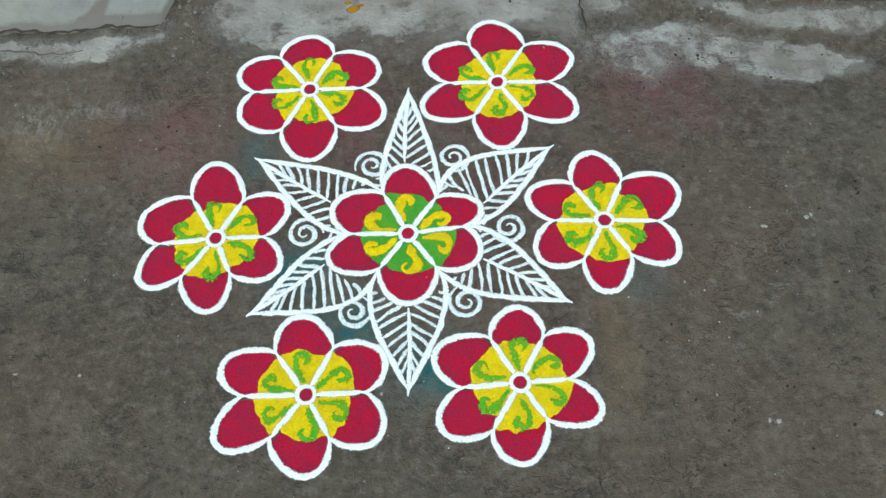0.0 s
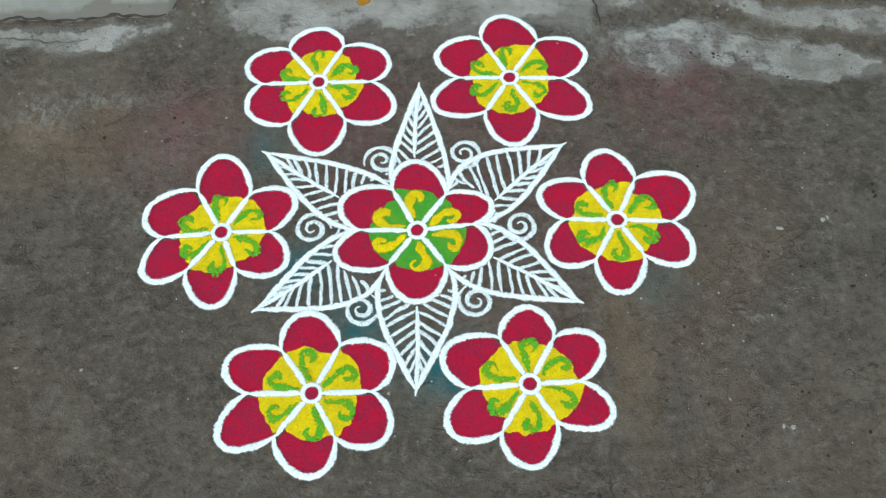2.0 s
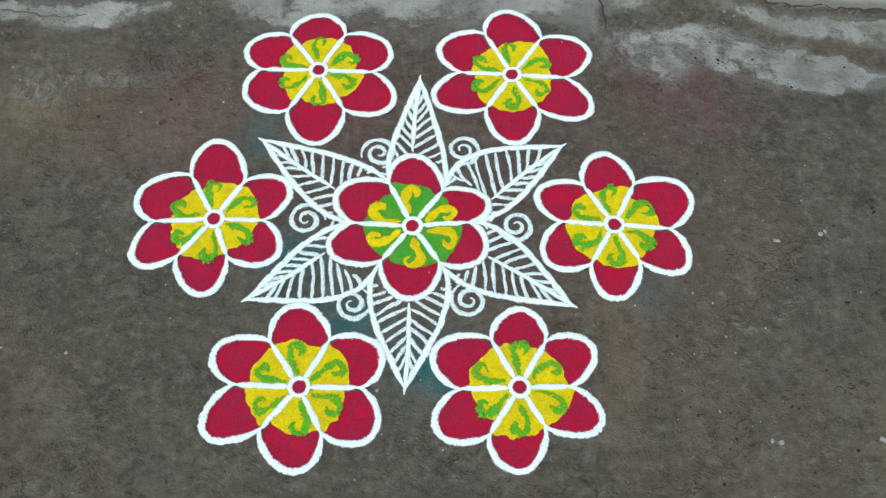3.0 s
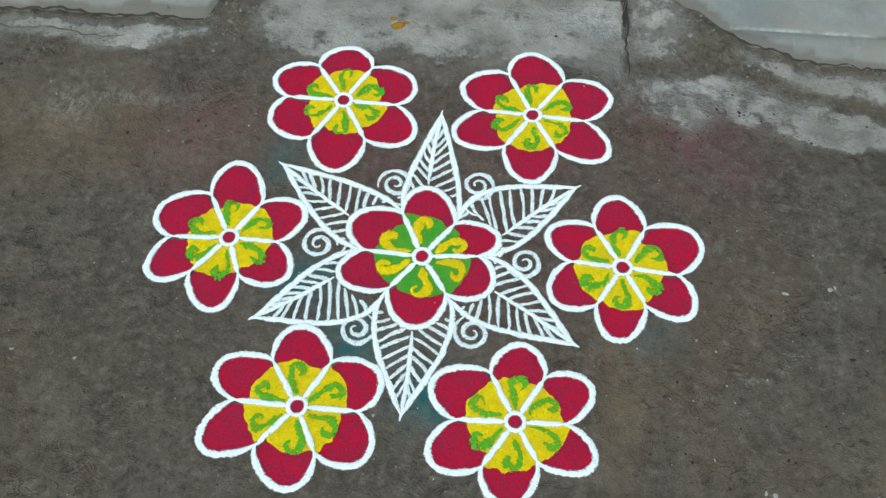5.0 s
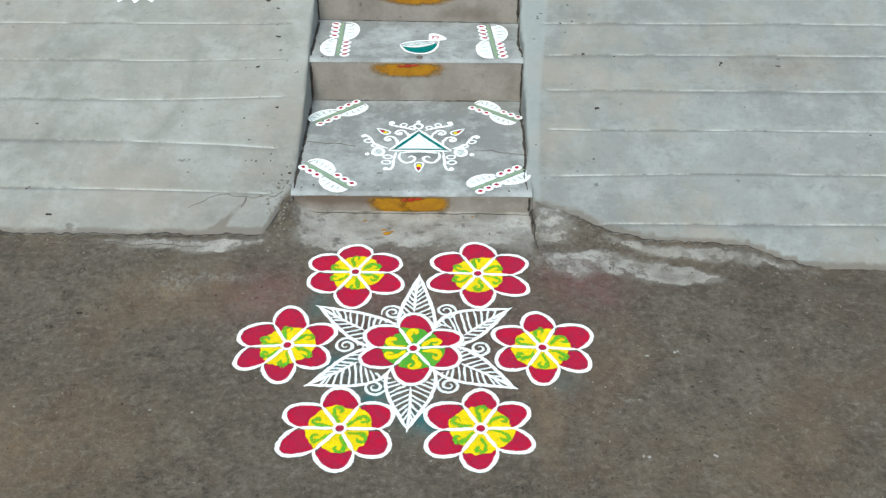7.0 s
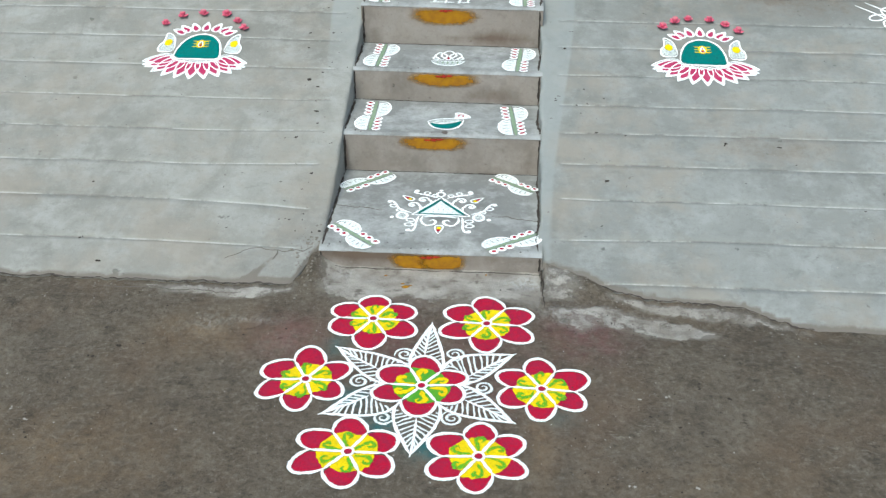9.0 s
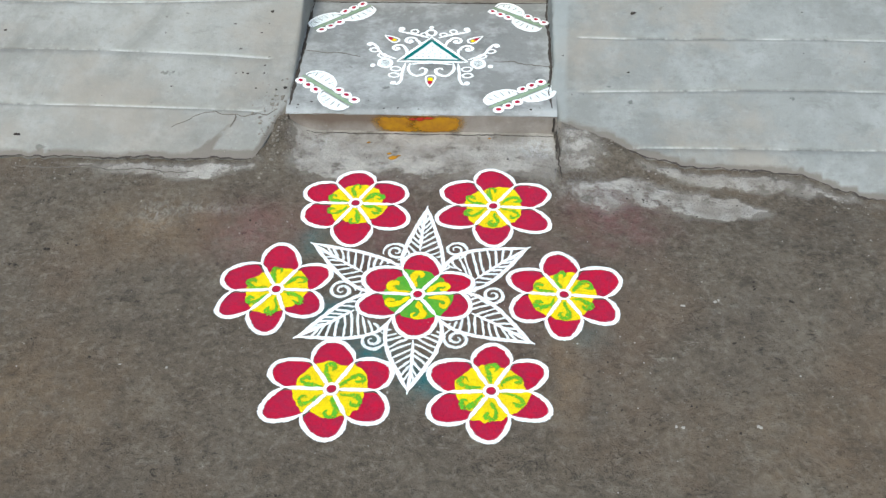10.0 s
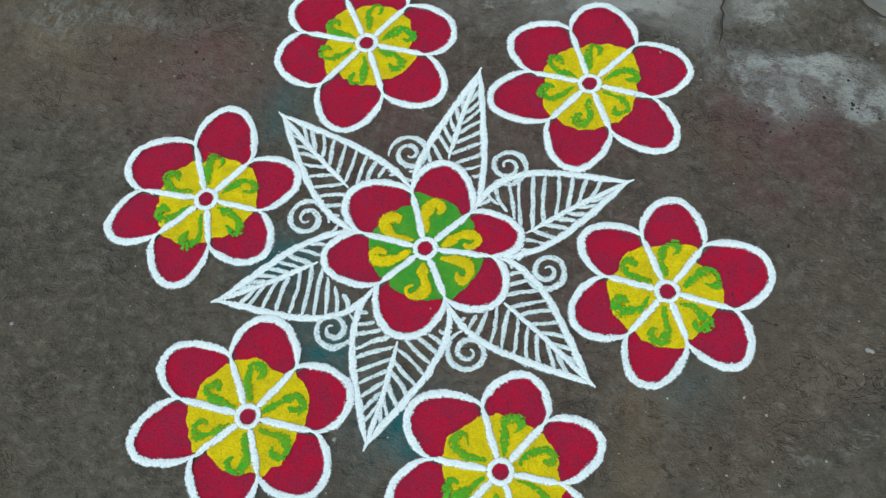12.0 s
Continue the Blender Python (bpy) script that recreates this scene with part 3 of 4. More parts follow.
single("wall_house", box(-4.0, 4.2, 4.4, 4.6, 0.2, 3.6, 0.01), PLASTER, "cream plastered house wall behind the landing", "wall", kind="structure")


def tread_surf(k):
    return lambda x, y: STEP_Z[k] + 0.0015 * nz(x, y, 6.0, k)


# ---- the large powder drawing ----
def flower(c, petals, group, label, ring=YELLOW, curl=GREEN, core=0.084):
    """petals: (angle, length, angle of the spoke that follows, its length), in degrees and mm."""
    f = thing("rangoli_flower", label, "powder drawing", group)
    n = len(petals)
    for i in range(n):
        a, length, sa1, sr1 = petals[i]
        _, _, sa0, sr0 = petals[i - 1]
        length, sr0, sr1 = length / 1000 * 0.974, sr0 / 1000, sr1 / 1000
        tip, n0, n1 = polar(c, a, length), polar(c, sa0, sr0), polar(c, sa1, sr1)
        wide = math.radians(abs((sa0 - sa1 + 180) % 360 - 180)) * 0.5 * length * 0.45
        side = polar((0, 0), a + 90, 1.0)
        h0, h1 = polar((0, 0), sa0, 0.020), polar((0, 0), sa1, 0.020)
        lobe = np.vstack((bezier(n0, n0 + h0, tip + side * wide, tip, 22), bezier(tip, tip - side * wide, n1 + h1, n1, 22)[1:]))
        fill = np.vstack((polar(c, a, 0.02)[None], n0[None] * 0.97 + 0.03 * polar(c, a, 0.09)[None], lobe[3:-3], n1[None] * 0.97 + 0.03 * polar(c, a, 0.09)[None]))
        mid = polar(c, a, length * 0.66)
        fill = mid + (fill - mid) * 0.955
        red = part("petal", patch(fill, ground_z, 0.0008, 0.06, 4, 0.02, mid), RED, f)
        lo, hi = sa1 - 3, sa1 + ((sa0 - sa1) % 360) + 3
        reach, lean = core * random.uniform(0.92, 1.09), random.uniform(-0.14, 0.14)
        arc = [polar(c, t, reach * (1 + lean * (j / 4 - 1)) * random.uniform(0.96, 1.05)) for j, t in enumerate(np.linspace(lo, hi, 9))]
        base = part("petal_base", patch(np.vstack((polar(c, a, 0.006)[None], arc)), ground_z, 0.0016, 0.10, 4, 0.06), ring, f)
        h = (hi - lo) / 2
        r = core
        path = [polar(c, a + 0.10 * h, 0.30 * r), polar(c, a + 0.34 * h, 0.52 * r), polar(c, a + 0.38 * h, 0.74 * r), polar(c, a + 0.20 * h, 0.92 * r),
                polar(c, a - 0.10 * h, 0.95 * r), polar(c, a - 0.24 * h, 0.82 * r), polar(c, a - 0.08 * h, 0.72 * r)]
        path = np.array(path) + np.array([[random.uniform(-0.003, 0.003) for _ in range(2)] for _ in path])
        part("curl", stroke(smooth_path(path), 0.0155, ground_z, 0.0026, wobble=0.9), curl, base)
        part("petal_outline", stroke(lobe, 0.0126, ground_z, 0.0036), WHITE, red)
        part("spoke", stroke([polar(c, sa1, 0.014), n1 + h1 * 0.06], 0.0112, ground_z, 0.0036), WHITE, f)
    part("eye_ring", stroke(ellipse(c, 0.0160, 0.0160), 0.0085, ground_z, 0.0044, True), WHITE, f)
    part("eye", patch(ellipse(c, 0.0122, 0.0122, n=24)[:-1], ground_z, 0.0058, 0.15, 3, 0.05), RED, f)
    return f


def smooth_path(p, n=8):
    """A curve through the given corners."""
    p = np.asarray(p, float)
    q = np.vstack((2 * p[0] - p[1], p, 2 * p[-1] - p[-2]))
    out = []
    for i in range(1, len(q) - 2):
        for t in np.linspace(0, 1, n, endpoint=False):
            a, b, c2, d = q[i - 1], q[i], q[i + 1], q[i + 2]
            out.append(0.5 * (2 * b + (c2 - a) * t + (2 * a - 5 * b + 4 * c2 - d) * t * t + (3 * b - a - 3 * c2 + d) * t ** 3))
    return np.array(out + [p[-1]])


OUTER = "crimson flowers round the powder star"
CRIMSON = "crimson six-petalled flower of coloured powder on the earth"
flower((-0.194, 0.356), [(91, 146, 62, 97), (24, 156, -2, 103), (-30, 175, -60, 105), (-89, 182, -119, 108), (-152, 159, 180, 108), (158, 160, 126, 102)], OUTER, CRIMSON)
flower((0.192, 0.352), [(93, 169, 56, 107), (24, 173, -3, 101), (-31, 180, -59, 93), (-90, 170, -122, 94), (-156, 172, 178, 98), (152, 165, 117, 111)], OUTER, CRIMSON)
flower((0.373, 0.009), [(95, 161, 64, 92), (28, 166, -4, 98), (-35, 157, -61, 81), (-93, 157, -120, 89), (-150, 154, 177, 92), (153, 159, 122, 96)], OUTER, CRIMSON)
flower((0.189, -0.314), [(88, 152, 61, 94), (32, 154, 2, 83), (-26, 153, -59, 75), (-92, 151, -122, 95), (-151, 165, -178, 98), (155, 164, 118, 95)], OUTER, CRIMSON)
flower((-0.185, -0.318), [(96, 159, 62, 94), (28, 157, 0, 99), (-33, 157, -63, 87), (-90, 151, -129, 92), (-152, 179, 178, 107), (156, 169, 124, 96)], OUTER, CRIMSON)
flower((-0.365, 0.009), [(93, 177, 59, 90), (30, 156, -1, 86), (-33, 145, -68, 80), (-93, 160, -127, 93), (-147, 166, -177, 105), (159, 158, 119, 103)], OUTER, CRIMSON)
HEART = [(91, 159, 54, 91), (22, 154, 5, 101), (-24, 148, -56, 87), (-91, 153, -127, 87), (-160, 163, 177, 103), (152, 162, 116, 98)]
flower((0, 0), HEART, "", "crimson powder flower with green heart and yellow curls", LEAFGREEN, YELLOW, 0.086)


def leaf(i, tip, bulge_0, bulge_1):
    """A white veined leaf behind petal i of the middle flower; the two bulges are in mm."""
    lf = thing("rangoli_leaf", "white powder leaf with slanting veins on bare earth", "powder drawing", "white leaves of the powder star")
    a, length, sa1, sr1 = HEART[i]
    _, _, sa0, sr0 = HEART[i - 1]
    n0, n1 = polar((0, 0), sa0, sr0 / 1000 + 0.01), polar((0, 0), sa1, sr1 / 1000 + 0.01)
    tip = np.array(tip)
    deg = math.degrees(math.atan2(tip[1], tip[0]))
    ax = polar((0, 0), deg, 1.0)
    side = np.array((-ax[1], ax[0]))
    root = polar((0, 0), a, length / 1000 + 0.004)

    def edge_from(n, s, bulge):
        d = (tip - n) / np.linalg.norm(tip - n)
        no = np.array((-d[1], d[0])) * s * bulge / 1000
        return bezier(n, n + d * 0.06 + no, tip - d * 0.10 + no * 0.42, tip, 40)

    e0, e1 = edge_from(n0, 1, bulge_0), edge_from(n1, -1, bulge_1)
    part("outline", stroke(np.vstack((e0, tip[None] + ax * 0.006)), 0.0122, ground_z, 0.0030), WHITE, lf)
    part("outline", stroke(np.vstack((e1, tip[None] + ax * 0.004)), 0.0122, ground_z, 0.0030), WHITE, lf)
    part("midrib", stroke([root, root * 0.5 + tip * 0.5 + side * 0.003, tip + ax * 0.011], 0.0092, ground_z, 0.0028), WHITE, lf)
    blade = np.linalg.norm(tip - root)
    for edge, s in ((e0, 1), (e1, -1)):
        along = (edge - root) @ ax
        for k in range(13):
            f = -0.5 + 1.34 * k / 12
            end_at = f * blade + 0.036
            j = int(np.argmin(np.abs(along - end_at)))
            e = edge[j]
            if f >= 0.0:
                st = root + (tip - root) * max(0.02, f)
            else:
                # low veins leave the petal's outline
                st = polar((0, 0), a + s * (-f) * 62, length / 1000 * (1 - 0.28 * (-f)))
            if np.linalg.norm(e - st) > 0.012 and j < 37:
                bow = (st + e) / 2 + ax * random.uniform(-0.004, 0.003)
                part("vein", stroke(smooth_path([st, bow, e], 5), random.uniform(0.0078, 0.0098), ground_z, 0.0024, taper=0.15, wobble=0.4), CHALK, lf)
    return lf


for i, (tip, b0, b1) in enumerate((((0.009, 0.336), 22, 22), ((0.284, 0.183), 84, 44), ((0.286, -0.157), 48, 48), ((-0.007, -0.318), 54, 54), ((-0.289, -0.154), 80, 38), ((-0.291, 0.187), 46, 30))):
    leaf(i, tip, b0, b1)

for c, start, way in (((-0.066, 0.160), 200, -1), ((0.093, 0.170), 250, 1), ((0.191, 0.004), 180, 1), ((0.104, -0.150), 110, 1), ((-0.103, -0.160), 60, -1), ((-0.196, 0.011), 0, 1)):
    single("rangoli_spiral", stroke(spiral_path(c, 0.035, start, 1.9, way), 0.0106, ground_z, 0.0026, wobble=0.4), CHALK, "small white powder spiral between two leaves", "powder drawing", "spirals of the powder star")


# ---- cracks, broken cement and painted shade in the step joints ----
def jagged(points, size):
    """The path broken into short uneven runs."""
    p = resample(points, 0.013)
    rnd = random.Random(len(p))
    p[1:-1] += np.array([[rnd.uniform(-size, size) for _ in range(2)] for _ in p[1:-1]])
    return p


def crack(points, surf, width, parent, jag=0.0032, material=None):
    part("crack", stroke(jagged(points, jag), width, surf, 0.0002, step=0.004, wobble=0.9), material or CRACK, parent, "dark line of dirt-filled cracks and painted joint shade")


crack([(-0.600, 0.655), (-0.588, 0.690), (-0.592, 0.708)], ramp_z, 0.0022, ramp_west)
crack([(-0.775, 0.650), (-0.742, 0.668), (-0.720, 0.690), (-0.690, 0.704)], ramp_z, 0.0014, ramp_west)
crack([(-0.690, 0.704), (-0.655, 0.712), (-0.620, 0.704), (-0.585, 0.706), (-0.560, 0.698), (-0.525, 0.714), (-0.498, 0.708), (-0.465, 0.736)], ramp_z, 0.0022, ramp_west)
crack([(-1.22, 0.512), (-1.12, 0.503), (-1.02, 0.512), (-0.93, 0.497), (-0.84, 0.500), (-0.74, 0.484), (-0.68, 0.492)], ground_z, 0.0030, ramp_west, 0.004)
# toe crack, with the shadow line under the lip painted in as dark colour
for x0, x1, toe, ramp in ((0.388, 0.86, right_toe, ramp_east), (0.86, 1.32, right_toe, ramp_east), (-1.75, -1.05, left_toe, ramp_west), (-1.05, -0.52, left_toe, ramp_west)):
    part("crack", stroke(jagged([(x, toe(x) + 0.002) for x in np.arange(x0, x1, 0.012)], 0.003), 0.0034, ramp_z, -0.0088, step=0.004, wobble=1.3), SHADOWED_SOIL, ramp, "dark crack and painted lip shade along the broken toe")
stairs = bpy.data.objects["stairs"]
crack([(-0.43, 1.06), (-0.36, 1.045), (-0.29, 1.04), (-0.24, 1.02)], tread_surf(0), 0.0026, stairs)
crack([(0.19, 1.0), (0.24, 1.005), (0.30, 0.985), (0.375, 0.975)], tread_surf(0), 0.0026, stairs)

# dark strips paint the shade in the step corners and along the tread sides
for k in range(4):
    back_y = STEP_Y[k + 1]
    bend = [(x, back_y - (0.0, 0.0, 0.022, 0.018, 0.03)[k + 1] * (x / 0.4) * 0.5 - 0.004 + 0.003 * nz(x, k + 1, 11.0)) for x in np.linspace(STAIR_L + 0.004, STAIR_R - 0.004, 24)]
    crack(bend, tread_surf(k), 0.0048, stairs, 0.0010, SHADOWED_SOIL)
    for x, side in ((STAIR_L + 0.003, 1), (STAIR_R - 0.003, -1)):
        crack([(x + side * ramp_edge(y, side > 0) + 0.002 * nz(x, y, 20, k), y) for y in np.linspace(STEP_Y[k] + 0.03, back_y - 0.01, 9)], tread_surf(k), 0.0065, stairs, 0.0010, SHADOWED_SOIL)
# the same painted shade, upright at both ends of each riser
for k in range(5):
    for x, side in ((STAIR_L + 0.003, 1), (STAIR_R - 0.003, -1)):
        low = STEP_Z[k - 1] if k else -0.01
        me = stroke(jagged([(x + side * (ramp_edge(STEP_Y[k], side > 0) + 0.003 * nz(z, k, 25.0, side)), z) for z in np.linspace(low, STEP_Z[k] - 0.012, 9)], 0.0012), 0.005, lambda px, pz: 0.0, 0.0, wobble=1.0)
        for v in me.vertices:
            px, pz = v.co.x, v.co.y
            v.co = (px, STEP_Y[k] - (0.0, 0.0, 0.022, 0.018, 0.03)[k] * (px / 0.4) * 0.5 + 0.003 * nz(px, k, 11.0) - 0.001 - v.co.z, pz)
        part("crack", me, SHADOWED_SOIL, stairs, "dark line of dirt-filled cracks and painted joint shade")
# painted shade line at the foot of the lowest riser
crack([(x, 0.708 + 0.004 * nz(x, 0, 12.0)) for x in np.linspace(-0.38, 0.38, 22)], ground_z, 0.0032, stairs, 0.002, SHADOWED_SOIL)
crack([(0.384, 0.705), (0.380, 0.66), (0.386, 0.61), (0.383, 0.56), (0.392, 0.51), (0.388, 0.48)], ground_z, 0.0028, stairs, 0.003, SHADOWED_SOIL)


RUBBLE = concrete("broken_cement", (0.185, 0.168, 0.142), (0.125, 0.110, 0.09), (0.28, 0.262, 0.23), 0.7)

# ---- turmeric and kumkum on the risers ----
SKEW = (0.0, 0.0, 0.022, 0.018, 0.03)


def riser_patch(pts, k, off):
    me = patch(np.array(pts), lambda x, z: 0.0, 0.0, 0.62, 5, 0.08)
    for v in me.vertices:
        x, z = v.co.x, v.co.y
        v.co = (x, STEP_Y[k] - SKEW[k] * (x / 0.4) * 0.5 + 0.003 * nz(x, k, 11.0) + 0.002 + 0.003 * nz(x, z, 8.0, 20 + k) - off, z)
    return me


def turmeric_mark(k, x, half, high, red_at, red, lobes=1):
    m = thing("turmeric_mark", "ochre turmeric smear with red kumkum on a tan riser", "turmeric mark", "turmeric marks on the risers")
    top = STEP_Z[k] - 0.007
    half, high = half * 1.28, high * 1.45
    rng = random.Random(k)
    for i in range(lobes):
        cx = x if lobes == 1 else x + (i - 0.5) * half * 0.80
        hw = half if lobes == 1 else half * 0.80
        pts = [(cx + hw * math.copysign(abs(math.cos(t)) ** 0.7, math.cos(t)), top - high * 0.34 - high * (0.72 if math.sin(t) > 0 else 0.45) * math.sin(t)) for t in np.linspace(0, 2 * math.pi, 36, endpoint=False)]
        part("smear", riser_patch([(a, min(b, top)) for a, b in pts], k, 0.0034 + 0.0006 * i), TURMERIC, m)
    # a streak drawn with two fingers, and a heavier dab at its middle
    for dx, dz, w, h in ((0.0, 0.0, red * 0.55, 0.010), (-red * 0.7, -0.001, red * 0.6, 0.0055), (red * 0.75, 0.003, red * 0.65, 0.006)):
        pts = [(red_at + dx + w * math.cos(t) * rng.uniform(0.75, 1.2), top - 0.016 + dz - h * math.sin(t) * rng.uniform(0.7, 1.3)) for t in np.linspace(0, 2 * math.pi, 16, endpoint=False)]
        part("kumkum", riser_patch(pts, k, 0.0056 + 0.0004 * (dx > 0)), KUMKUM, m, "bright red kumkum streak")


turmeric_mark(0, -0.036, 0.105, 0.052, -0.031, 0.034, 2)
turmeric_mark(1, -0.062, 0.135, 0.046, -0.062, 0.034)
turmeric_mark(2, -0.043, 0.142, 0.048, -0.043, 0.032)
turmeric_mark(3, -0.062, 0.145, 0.060, -0.055, 0.026)
turmeric_mark(4, -0.060, 0.13, 0.060, -0.055, 0.026)
for x, y, r in ((-0.106, 0.579, 0.018), (-0.118, 0.60, 0.010), (-0.185, 0.66, 0.008), (-0.09, 0.59, 0.008), (0.18, 0.69, 0.006)):
    single("turmeric_spill", patch(ellipse((x, y), r, r * 0.7, 20, 18)[:-1], ground_z, 0.0015, 0.4, 4, 0.3), TURMERIC, "small ochre turmeric spill on the cement apron", "turmeric spill", "turmeric spills before the steps")


# ---- drawings on the treads ----
def border_motif(p, q, surf, wide, group):
    """A green bar with a white hatched leaf and a row of red beads on each side."""
    m = thing("border_motif", "white powder border with red beads along a green bar", "powder drawing", group)
    p, q = np.array(p, float), np.array(q, float)
    ax = (q - p) / np.linalg.norm(q - p)
    length = np.linalg.norm(q - p)
    no = np.array((-ax[1], ax[0]))
    part("bar", stroke([p, (p + q) / 2, q], 0.017, surf, 0.0018, wobble=0.2), SAGE, m)
    for s, a0 in ((1, p), (-1, q)):
        d = ax * s
        lo, hi = a0 + no * s * 0.010 + d * 0.004, a0 + no * s * 0.010 + d * (length * 0.54)
        dome = bezier(lo, lo + no * s * wide * 1.12 - d * 0.012, hi + no * s * wide * 1.12 - d * 0.01, hi, 26)
        part("leaf_wash", patch(dome, surf, 0.0008, 0.12, 4, 0.03), CHALK, m)
        part("leaf_outline", stroke(dome, 0.0105, surf, 0.0022), WHITE, m)
        for k in range(2, 6):
            e = dome[4 * k - 1]
            f = lo + (hi - lo) * (k / 7)
            part("hatch", stroke([f + (e - f) * 0.30, f + (e - f) * 0.5, f + (e - f) * 0.78], 0.0042, surf, 0.0030), GREYLINE, m)
        n_bead = 3 if group == FOUR else 4
        for k in range(n_bead):
            r = 0.46 * length / n_bead / 2
            c = a0 + d * (length * 0.54 + r * (2 * k + 1)) + no * s * (0.008 + wide * 0.26)
            deg = math.degrees(math.atan2(d[1], d[0]))
            rim = part("bead_outline", patch(ellipse(c, r * 1.13, wide * 0.31, deg, 26)[:-1], surf, 0.0020, 0.14, 4, 0.04), WHITE, m)
            part("bead", patch(ellipse(c, r * (0.56 if group == FOUR else 0.40), wide * (0.135 if group == FOUR else 0.20), deg + 22 * s, 18)[:-1], surf, 0.0040, 0.2, 3, 0.05), RED, rim)


GREYLINE = powder("thin_gap_in_chalk", (0.25, 0.27, 0.26), (0.33, 0.36, 0.35), 0.10, 300, 0.35, 0.8)
CHALK_THIN = powder("thin_white_wash", (0.72, 0.79, 0.77), (0.48, 0.53, 0.52), 0.32, 300, 0.35, 0.8)
FOUR = "border motifs at the corners of the lowest tread"
S0 = tread_surf(0)
border_motif((-0.413, 1.185), (-0.235, 1.345), S0, 0.054, FOUR)
border_motif((0.185, 1.335), (0.358, 1.212), S0, 0.054, FOUR)
border_motif((-0.412, 0.910), (-0.238, 0.748), S0, 0.058, FOUR)
border_motif((0.178, 0.745), (0.364, 0.876), S0, 0.058, FOUR)
SIDES = "border motifs at the ends of the upper treads"
for k, left, right in ((1, ((-0.333, 1.695), (-0.330, 1.392)), ((0.247, 1.680), (0.277, 1.385))), (2, ((-0.326, 2.030), (-0.336, 1.745)), ((0.289, 2.010), (0.273, 1.728))), (3, ((-0.330, 2.345), (-0.355, 2.070)), ((0.297, 2.300), (0.300, 2.052)))):
    border_motif(*left, tread_surf(k), 0.068, SIDES)
    border_motif(*right, tread_surf(k), 0.068, SIDES)


def drop(c, deg, size, surf, fill, m):
    ax = polar((0, 0), deg, size)
    no = np.array((-ax[1], ax[0]))
    c = np.array(c, float)
    a, b = c - ax, c + ax * 1.25
    loop = np.vstack((bezier(b, b - ax * 0.5 + no * 0.15, a + no * 1.1, a, 16), bezier(a, a - no * 1.1, b - ax * 0.5 - no * 0.15, b, 16)[1:]))
    rim = part("drop_outline", stroke(loop, 0.007, surf, 0.0026), WHITE, m)
    inner = c - ax * 0.1 + (loop[:-1] - c) * 0.62
    part("drop", patch(inner, surf, 0.0020, 0.2, 3, 0.05), fill, rim)


